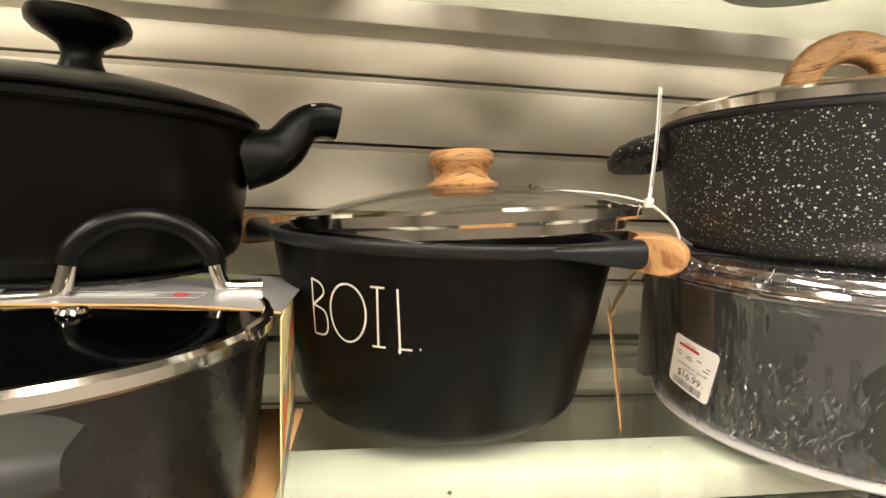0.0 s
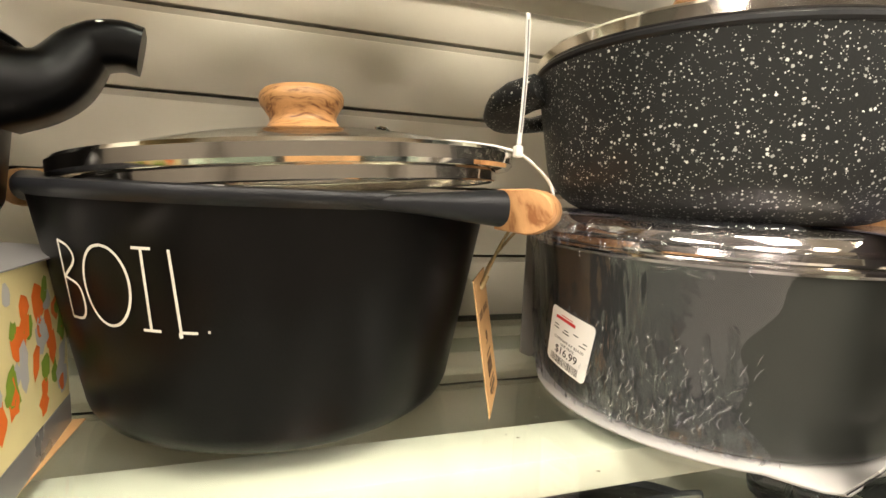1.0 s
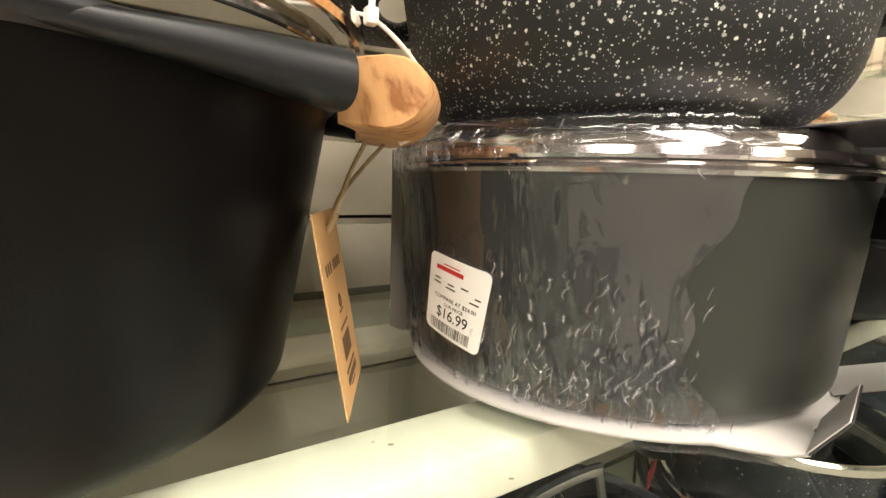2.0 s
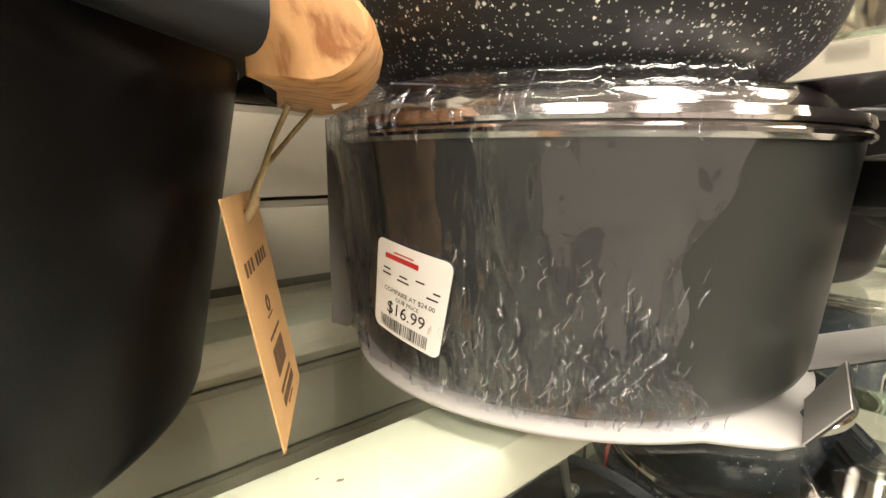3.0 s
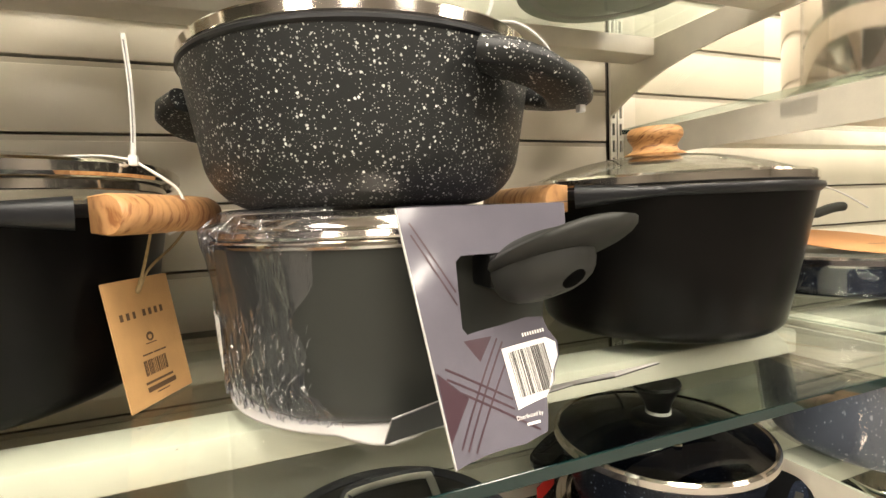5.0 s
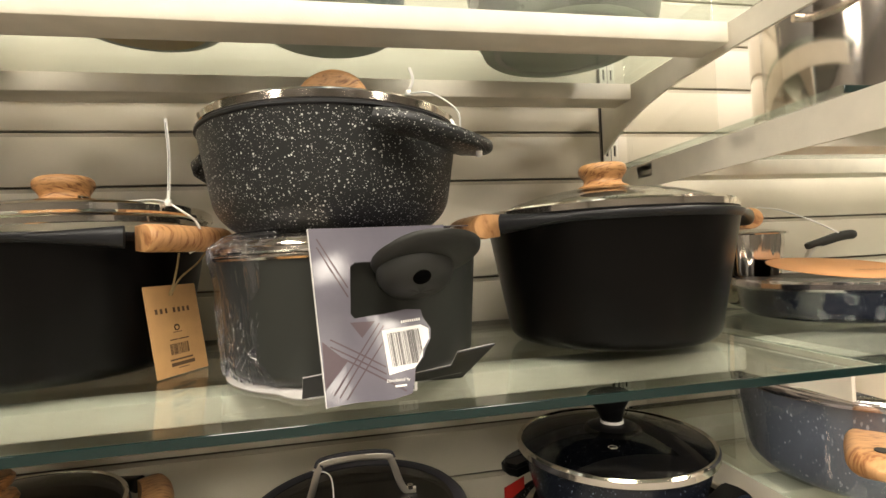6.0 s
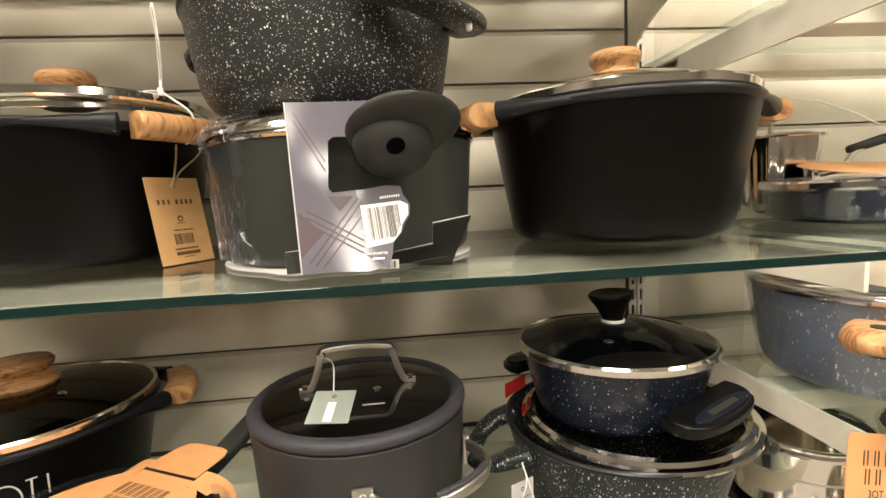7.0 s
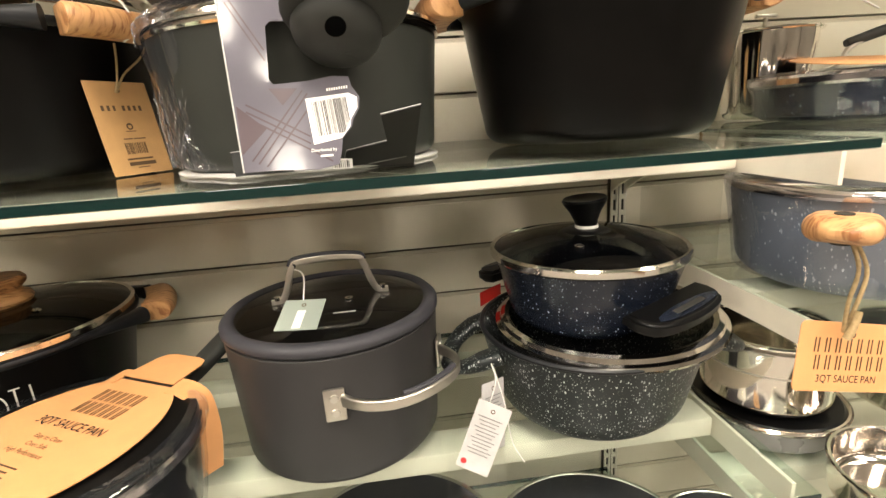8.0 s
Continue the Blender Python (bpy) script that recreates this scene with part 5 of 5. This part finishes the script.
# second pot with the word on it, closed, at the back of the lower shelf
low_pot = wood_pot(0.004, 0.462, LZ, 22, "matte black casserole pot with wood grips and painted letters")
LET2 = [[[(a + 62, z - 0.004) for a, z in row] for row in strokes] for strokes in LETTERS]
for strokes in LET2:
    strokes_on_cone(low_pot, [[(a - 22, z) for a, z in row] for row in strokes], 0.1115, SL1, 0.0016, WHITE_INK)
KNOB_TALL = [(0.0, 0.0), (0.036, 0.0), (0.038, 0.004), (0.036, 0.009), (0.030, 0.012), (0.028, 0.015), (0.030, 0.018), (0.034, 0.022), (0.035, 0.027), (0.032, 0.031), (0.0, 0.033)]
glass_lid(low_pot, pose(0.004, 0.462, LZ + 0.138), 0.1365, "smoked glass lid with steel rim and turned wood knob", knob=KNOB_TALL, tint=LID_SMOKE, flange=False, group="glass lids", height=0.02)


def kraft_words(parent, m):
    rows = [(i * 0.0068 - 0.0214 + j * 0.0026 + 0.001 * k, 0.030 - 0.0160 * k, 0.0008, 0.0135) for i in range(7) for j in (0, 1) for k in (0, 1)]
    part("title_print", bars(rows), BROWN_INK, parent, "dark printed bars", m)
    part("size_print", words("3QT SAUCE PAN", 0.0115, 0.80), INK, parent, "dark printed words", m @ pose(0, 0, -0.006))
    for i, tx in enumerate(("Easy to Clean", "Oven Safe", "High Performance")):
        part("feature_print", words(tx, 0.0056, 0.9), BROWN_INK, parent, "small printed words", m @ pose(0, 0, -0.020 - 0.0075 * i))
    part("fine_print", bars([(-0.002, -0.047 - 0.004 * i, 0.034 - 0.006 * (i % 2), 0.0011) for i in range(4)]), BROWN_INK, parent, "fine printed bars", m)


def country_pan():
    x, y, z, turn = 0.182, 0.258, LZ, 62.7
    pan = thing("saucepan", pose(x, y, z, 0, 0, turn), "black saucepan in film under an orange kraft card", "saucepan")
    part("body", lathe(shell(wall_profile(0.094, 0.104, 0.088, 0.012), 0.003), 128), BLACK, pan)
    part("rim", lathe(ring(0.0995, 0.1075, 0.080, 0.0925, 0.003), 128, close=True), STEEL, pan, "polished steel rim")
    part("lid_disc", lathe([(0.106, 0.0925), (0.105, 0.0975), (0.098, 0.1005), (0.05, 0.1010), (0.0, 0.1012)], 96), BAKELITE, pan, "black lid")
    prof = spline([(r, 0, q) for r, q in ((0.098, 0.008), (0.103, 0.04), (0.1075, 0.074), (0.1115, 0.085), (0.1115, 0.096), (0.106, 0.1018), (0.099, 0.1035))], 22)
    bm = lathe([(p.x, p.z) for p in prof], 160)
    for v in bm.verts:
        a = math.atan2(v.co.y, v.co.x)
        k = 1 + 0.016 * abs(noise.noise(Vector((a * 7, v.co.z * 60, 2.0)))) + 0.010 * noise.noise(Vector((a * 30, v.co.z * 30, 6.0)))
        v.co.x *= k
        v.co.y *= k
    part("shrink_film", bm, FILM, pan, "clear shrink film", sharp=80).visible_shadow = False
    hp = spline([(0.098, 0, 0.080), (0.13, 0, 0.086), (0.17, 0, 0.099), (0.21, 0, 0.112), (0.235, 0, 0.117)], 24)
    part("handle", sweep(hp, rounded(0.026, 0.014, 0.006, 4), scales=[0.8 + 0.2 * math.sin(math.pi * i / 24) for i in range(25)]), SOFT_GREY, pan, "dark grey long handle")
    card = thing("card_sleeve", pose(x, y, z + 0.1045, 0, 0, turn), "orange kraft card sleeve printed 3QT SAUCE PAN", "card sleeve")

    def flat(outline):
        bm = prism(outline, 0.0009)
        bm.transform(Matrix.Rotation(radians(-90), 4, "X") @ Matrix.Diagonal((1, 1, -1, 1)))
        bmesh.ops.recalc_face_normals(bm, faces=bm.faces)
        return bm
    oval = [(-0.005 + 0.098 * math.cos(radians(a)), 0.080 * math.sin(radians(a))) for a in range(25, 336, 5)]
    c = part("oval_card", flat(oval), KRAFT_ORANGE, card, "orange oval card")
    part("handle_tab", flat([(0.0855, -0.034), (0.122, -0.031), (0.131, -0.026), (0.134, -0.016), (0.134, 0.016), (0.131, 0.026), (0.122, 0.031), (0.0855, 0.034)]), KRAFT_ORANGE, card, "orange tab over the handle", pose(0, 0, 0.0012, 0, -1, 0))
    part("fold_line", bars([(0.0, 0, 0.072, 0.0016)]), INK, card, "dark fold", pose(0.0845, 0, 0.0008, -90, 0, 90))
    for side in (-1, 1):
        strap = spline([(0.086, side * 0.034, 0.0012), (0.087, side * 0.050, -0.001), (0.088, side * 0.064, -0.012), (0.088, side * 0.067, -0.045), (0.084, side * 0.063, -0.088)], 20)
        part("side_strap", sweep(strap, rounded(0.024, 0.0009, 0.0003, 1), up=(0, side * 0.7, 0.7)), KRAFT_ORANGE, card, "kraft side strap")
    kraft_words(c, Matrix.Translation((0.020, 0, 0.0007)) @ Matrix.Rotation(radians(-90), 4, "Z") @ Matrix.Scale(1.2, 4) @ pose(0, 0, 0.0005, -90, 0, 0))
    return pan


country_pan()


# ---- next bay ----
def slate_pan():
    x, y, z = 0.958, 0.322, 1.092
    pan = thing("saucepan", pose(x, y, z), "slate-blue speckled saucepan in film with a wood handle", "saucepan", "speckled pots")
    part("body", lathe(shell(wall_profile(0.106, 0.1185, 0.098, 0.022, 8), 0.003), 128), GRANITE_SLATE, pan)
    part("rim", lathe([(0.113, 0.096), (0.121, 0.096), (0.122, 0.100), (0.1205, 0.104), (0.1175, 0.107), (0.110, 0.108), (0.110, 0.100)], 128, close=True), STEEL, pan, "polished steel rim")
    part("lid_disc", lathe([(0.0, 0.102), (0.111, 0.102), (0.111, 0.105), (0.0, 0.108)], 96), GRANITE_BLUE, pan, "dark speckled lid")
    f = part("shrink_film", lathe([(0.1105, 0.008), (0.114, 0.035), (0.1195, 0.07), (0.1245, 0.096), (0.125, 0.104), (0.117, 0.111)], 128), FILM, pan, "clear shrink film")
    f.visible_shadow = False
    d = Vector((-0.235, -0.205, 0)).normalized()
    pts = spline([d * 0.118 + Vector((0, 0, 0.072)), d * 0.16 + Vector((0, 0, 0.084)), d * 0.22 + Vector((0, 0, 0.098)), d * 0.28 + Vector((0, 0, 0.108)), d * 0.312 + Vector((0, 0, 0.110))], 24)
    h = part("wood_handle", sweep(pts, rounded(0.040, 0.017, 0.008, 4), scales=[0.55 + 0.45 * math.sin(min(1, i / 16) * math.pi / 2) for i in range(20)] + [0.97, 0.9, 0.75, 0.5, 0.3]), OLIVE_PALE, pan, "pale wood handle", sharp=60)
    # no hole is cut: a dark plug gives its shade
    part("hole_shade", lathe([(0.0, 0.0), (0.005, 0.0), (0.005, -0.0192), (0.0, -0.0192)], 24), DARK, h, "dark disc standing for the shade in a hanging hole", pose(*(pts[19] + Vector((0, 0, 0.0094)))))
    return pan


slate_pan()
ck = hang_tag(uvw((0.7215, 0.1325, 1.0945), (0.080, 0.006, -0.0165), (0.010, 0.008, 0.048)), 0.086, 0.047, "orange kraft hang tag printed 3QT SAUCE PAN on twine", KRAFT_ORANGE, True, corner=0.004)
part("title_print", bars([(0.013 + i * 0.0088 + j * 0.0030, 0.0315, 0.0009, 0.0098) for i in range(7) for j in (0, 1)] + [(0.015 + i * 0.0088 + j * 0.0030, 0.0197, 0.0009, 0.0098) for i in range(7) for j in (0, 1)]), BROWN_INK, ck, "dark printed bars", pose(0, -0.0006, 0))
part("size_print", words("3QT SAUCE PAN", 0.0072, 0.95), INK, ck, "dark printed words", pose(0.043, -0.0006, 0.0085))
tw2 = thing("jute_twine", pose(0, 0, 0), "jute twine hanging a tag from a wood handle", "twine", "twines")
cord("strand", [(0.757, 0.136, 1.130), (0.761, 0.134, 1.150), (0.764, 0.134, 1.172), (0.760, 0.142, 1.192)], 0.0013, TWINE, tw2, 16)
cord("strand", [(0.757, 0.136, 1.130), (0.755, 0.134, 1.152), (0.756, 0.132, 1.174), (0.751, 0.136, 1.194)], 0.0013, TWINE, tw2, 16)
cord("knot", [(0.753, 0.130, 1.128), (0.757, 0.130, 1.136), (0.760, 0.131, 1.146)], 0.0024, TWINE, tw2, 8)


def wrapped_pan():
    x, y, z = 1.018, 0.400, SHELF + 0.004
    pan = thing("saucepan", pose(x, y, z), "dark blue-grey saucepan in film under orange kraft card", "saucepan")
    part("body", lathe(shell(wall_profile(0.098, 0.104, 0.040, 0.012), 0.003), 96), GRANITE_BLUE, pan)
    part("rim", lathe(ring(0.100, 0.1085, 0.037, 0.049, 0.003), 96, close=True), STEEL, pan, "polished steel rim")
    part("lid_disc", lathe([(0.0, 0.050), (0.098, 0.048), (0.100, 0.044), (0.0, 0.044)], 96), BAKELITE, pan, "black lid")
    f = part("shrink_film", lathe([(0.101, 0.005), (0.1065, 0.034), (0.1115, 0.040), (0.111, 0.050), (0.10, 0.053)], 96), FILM, pan, "clear shrink film")
    f.visible_shadow = False
    card = thing("card_sleeve", pose(x + 0.012, y - 0.004, z + 0.0605, 8, 0, 0), "orange kraft card sleeve over a saucepan lid", "card sleeve")
    part("oval_card", lathe([(0.0, 0.0), (0.082, 0.0), (0.082, 0.0009), (0.0, 0.0009)], 64), KRAFT_ORANGE, card, "orange round card")
    part("front_strap", box(0.060, 0.0009, 0.055, 0.060, -0.1085, -0.028, bevel=0.0002, seg=1), KRAFT_ORANGE, card, "orange front strap", pose(0, 0, 0, 0, 0, 12))
    part("strap_top", box(0.060, 0.045, 0.0009, 0.058, -0.088, 0.0002), KRAFT_ORANGE, card, "orange strap", pose(0, 0, 0.0008, 0, 0, 12))
    wd = words("SAUCE PAN", 0.010, 0.9)
    part("size_print", wd, INK, card, "dark printed words", Matrix.Translation((0.015, -0.03, 0.0015)) @ pose(0, 0, 0, 90, 0, 170) @ pose(0, 0, 0, 180, 0, 0))
    return pan


wrapped_pan()


def fluted_pan():
    x, y, z = 1.000, 0.528, SHELF + 0.004
    pan = thing("saucepan", pose(x, y, z), "small steel saucepan with fluted wall and grey handle", "saucepan")
    bm = lathe(shell(wall_profile(0.046, 0.058, 0.110, 0.01), 0.002), 96)
    for v in bm.verts:
        if 0.012 < v.co.z < 0.100:
            a = math.atan2(v.co.y, v.co.x)
            k = 1 + 0.022 * math.cos(16 * a)
            v.co.x *= k
            v.co.y *= k
    part("body", bm, STEEL, pan)
    part("rim", lathe(ring(0.056, 0.0640, 0.109, 0.113, 0.0015), 96, close=True), STEEL, pan, "flared rim")
    part("lid", lathe([(0.060, 0.113), (0.04, 0.117), (0.0, 0.119)], 64), STEEL, pan, "steel lid")
    part("lid_knob", joined(lathe([(0.0, 0.0), (0.003, 0.0), (0.003, 0.012), (0.0, 0.012)], 16), box(0.03, 0.006, 0.005, 0, 0, 0.014, bevel=0.0015)), NICKEL, pan, "steel lid handle", pose(-0.008, -0.005, 0.118))
    stalk = spline([(0.050, -0.03, 0.055), (0.066, -0.045, 0.062), (0.076, -0.05, 0.082), (0.092, -0.055, 0.092)], 14)
    part("handle_stalk", sweep(stalk, rounded(0.010, 0.005, 0.002, 3)), NICKEL, pan, "bent steel handle stalk")
    part("handle_grip", sweep(spline([(0.074, -0.046, 0.088), (0.09, -0.052, 0.093), (0.115, -0.060, 0.101), (0.135, -0.066, 0.104)], 14), rounded(0.020, 0.014, 0.006, 4), scales=[0.6] + [0.8 + 0.2 * i / 13 for i in range(13)] + [0.7]), SOFT_GREY, pan, "soft grey grip")
    return pan


fluted_pan()


def steel_pot(x, y, z, r, h, label, dark_band=False, loop=False):
    pot = thing("stock_pot", pose(x, y, z), label, "pot", "steel pots")
    part("body", lathe(shell(wall_profile(r * 0.985, r, h, 0.010, 8), 0.002), 96), STEEL, pot)
    if dark_band:
        part("satin_band", lathe([(r * 0.9745 + 0.0006, h * 0.1 + 0.012), (r * 0.987 + 0.0006, h * 0.62)], 96), BRUSHED, pot, "brushed lower band")
    part("rim", lathe(ring(r - 0.003, r + 0.003, h - 0.001, h + 0.004, 0.0015), 96, close=True), STEEL, pot, "rolled steel rim")
    if loop:
        for c in (205, 25):
            pts = [((r + 0.004 + 0.036 * math.cos(radians(a)) ** 0.6 if abs(a) < 90 else r + 0.002), 0.038 * math.sin(radians(a)), h * 0.78) for a in (-89, -75, -60, -45, -30, -15, 0, 15, 30, 45, 60, 75, 89)]
            part("loop_handle", sweep(pts, circle(0.005, 10)), STEEL, pot, "bent steel loop handle", pose(0, 0, 0, 0, 0, c))
    return pot


steel_pot(1.005, 0.345, 1.487, 0.105, 0.150, "tall polished steel pot with loop handles on glass", loop=True)
steel_pot(0.942, 0.400, 0.906, 0.076, 0.090, "small polished steel pot standing on a pan", dark_band=True)
lp = thing("frying_pan", pose(0.945, 0.402, 0.859), "pale grey pan with steel rim under a steel pot", "pan")
part("body", lathe(shell(wall_profile(0.082, 0.091, 0.036, 0.012), 0.003), 96), CARD_SILVER, lp)
part("rim", lathe(ring(0.087, 0.0945, 0.034, 0.041, 0.0025), 96, close=True), STEEL, lp, "polished steel rim")
part("lid_disc", lathe([(0.0, 0.0465), (0.085, 0.041), (0.088, 0.038), (0.088, 0.036), (0.0, 0.036)], 96), BAKELITE, lp, "black lid")
steel_pot(0.985, 0.232, 0.859, 0.078, 0.040, "low polished steel pan at the shelf front")
steel_pot(1.20, 0.40, 0.859, 0.10, 0.09, "polished steel pot further along the shelf")

# ---- upper shelf, seen from below ----
UZ = UPPER + 0.001


def upper_pot(x, y, r, h, material, label, card=None, base=0.62):
    pot = thing("casserole_pot", pose(x, y, UZ), label, "pot", "pots on the upper shelf")
    part("body", lathe(shell(wall_profile(r * 0.86, r, h, 0.02, 8), 0.003), 96), material, pot)
    part("base_disc", lathe([(0.0, -0.0006), (r * base, -0.0006), (r * (base + 0.02), 0.0), (0.0, 0.0)], 64), card or NICKEL, pot, "pale base disc")
    return pot


upper_pot(0.205, 0.40, 0.100, 0.10, CARD_SILVER, "grey pot with a kraft card base on upper shelf", KRAFT)
upper_pot(0.392, 0.40, 0.090, 0.09, GRANITE_SLATE, "slate speckled pot on the upper glass shelf", ALUMINIUM, 0.80)
wide = upper_pot(0.672, 0.42, 0.122, 0.10, CARD_SILVER, "wide pale grey pot on the upper glass shelf", ALUMINIUM, 0.80)
part("base_ring", lathe([(0.098 * 0.80, -0.0012), (0.098 * 0.88, -0.0012), (0.098 * 0.88, -0.0007), (0.098 * 0.80, -0.0007)], 64, close=True), CARD_WHITE, wide, "pale raised ring")
part("base_spot", lathe([(0.0, -0.0012), (0.024, -0.0012), (0.024, -0.0007), (0.0, -0.0007)], 40), SILICONE, wide, "dark round spot", pose(0.03, -0.01, 0))
upper_pot(-0.05, 0.42, 0.11, 0.10, KRAFT, "brown card box pot on the upper shelf", KRAFT)

# ---- bottom shelf, seen through the glass ----
BZ = BOTTOM + 0.001


def covered_pan(x, y, z, r, h, label, disc=True):
    pan = thing("frying_pan", pose(x, y, z), label, "pan", "pans on the bottom shelf")
    part("body", lathe(shell(wall_profile(r * 0.88, r, h, 0.015), 0.003), 96), BLACK, pan)
    part("rim", lathe(ring(r - 0.003, r + 0.003, h - 0.001, h + 0.004, 0.0015), 96, close=True), BRUSHED, pan, "steel rim")
    part("lid_disc", lathe([(0.0, h + 0.010), (r * 0.6, h + 0.009), (r - 0.003, h + 0.003), (r - 0.004, h)], 96), SILICONE, pan, "dark lid")
    if disc:
        part("lid_boss", lathe([(0.0, 0.004), (0.030, 0.004), (0.033, 0.0), (0.0, 0.0)], 48), NICKEL, pan, "pale grey lid boss", pose(0, 0, h + 0.0095))
        part("screw", lathe([(0.0, 0.003), (0.005, 0.002), (0.006, 0.0), (0.0, 0.0)], 24), STEEL, pan, "", pose(0, 0, h + 0.0135))
    return pan


covered_pan(0.672, 0.30, BZ, 0.125, 0.15, "dark covered pan below the lower glass shelf")
covered_pan(0.44, 0.36, BZ, 0.135, 0.13, "black covered pan below the lower glass shelf", False)
covered_pan(0.12, 0.36, BZ, 0.12, 0.13, "black covered pan at the bottom shelf", False)
low_tag = hang_tag(pose(0.775, 0.235, BZ + 0.200, -60, 10, 25), 0.048, 0.034, "kraft hang tag lying on a pan below", KRAFT, True)
part("fine_print", bars([(0.024, 0.020, 0.026, 0.006), (0.024, 0.008, 0.030, 0.003)]), BROWN_INK, low_tag, "dark printed bars", pose(0, -0.0006, 0))
covered_pan(0.80, 0.26, BZ, 0.07, 0.185, "tall dark covered pot at the bottom shelf", False)


# small scuffs and specks on the shelf
def scuff(x, y, z, r, seed, m=None):
    rnd = random.Random(seed)
    bm = bmesh.new()
    bm.faces.new([bm.verts.new((r * rnd.uniform(0.4, 1.2) * math.cos(2 * math.pi * i / 9) * 1.6, r * rnd.uniform(0.4, 1.2) * math.sin(2 * math.pi * i / 9), 0)) for i in range(9)])
    ob = part("scuff_mark", bm, GROOVE, None, "", m or pose(x, y, z))
    return tagged(ob, "small dark scuff mark on the shelf frame", "scuff mark", "scuff marks")


scuff(0, 0, 0, 0.0016, 1, pose(0.098, 0.3166, SHELF - 0.016, 90, 0, 0))
scuff(0.236, 0.330, SHELF + 0.0004, 0.0009, 2)
scuff(0.231, 0.335, SHELF + 0.0004, 0.0006, 3)
scuff(0.262, 0.290, SHELF + 0.0004, 0.0007, 4)
scuff(0, 0, 0, 0.0008, 5, pose(0.42, WALL_Y - 0.0004, 1.192, 90, 0, 0))
scuff(0, 0, 0, 0.0007, 6, pose(0.428, WALL_Y - 0.0004, 1.193, 90, 0, 0))


# ---- slats of the back wall, last ----
def slats(x0, x1, k0, k1):
    """Slats between grooves; each has eased edges and an aluminium insert in the groove under it."""
    w = x1 - x0
    slat_me = to_mesh("slat", box(w, 0.018, PITCH - 0.0085, 0, 0.009, 0, bevel=0.0016), SLAT)
    ins_me = to_mesh("groove_insert", joined(box(w, 0.0012, 0.0066, 0, 0.0022, -0.0008), box(w, 0.011, 0.001, 0, 0.008, -0.004)), INSERT)
    for k in range(k0, k1):
        z = GROOVE_Z - PITCH * (k + 0.5)
        s = new("slat", slat_me)
        s.location = ((x0 + x1) / 2, WALL_Y, z)
        s.parent = wall
        g = new("groove_insert", ins_me)
        g.location = ((x0 + x1) / 2, WALL_Y, z + PITCH / 2 - 0.0012)
        g.parent = wall


slats(-1.2, UP_X - 0.016, -9, 16)
slats(UP_X + 0.016, 2.6, -9, 16)
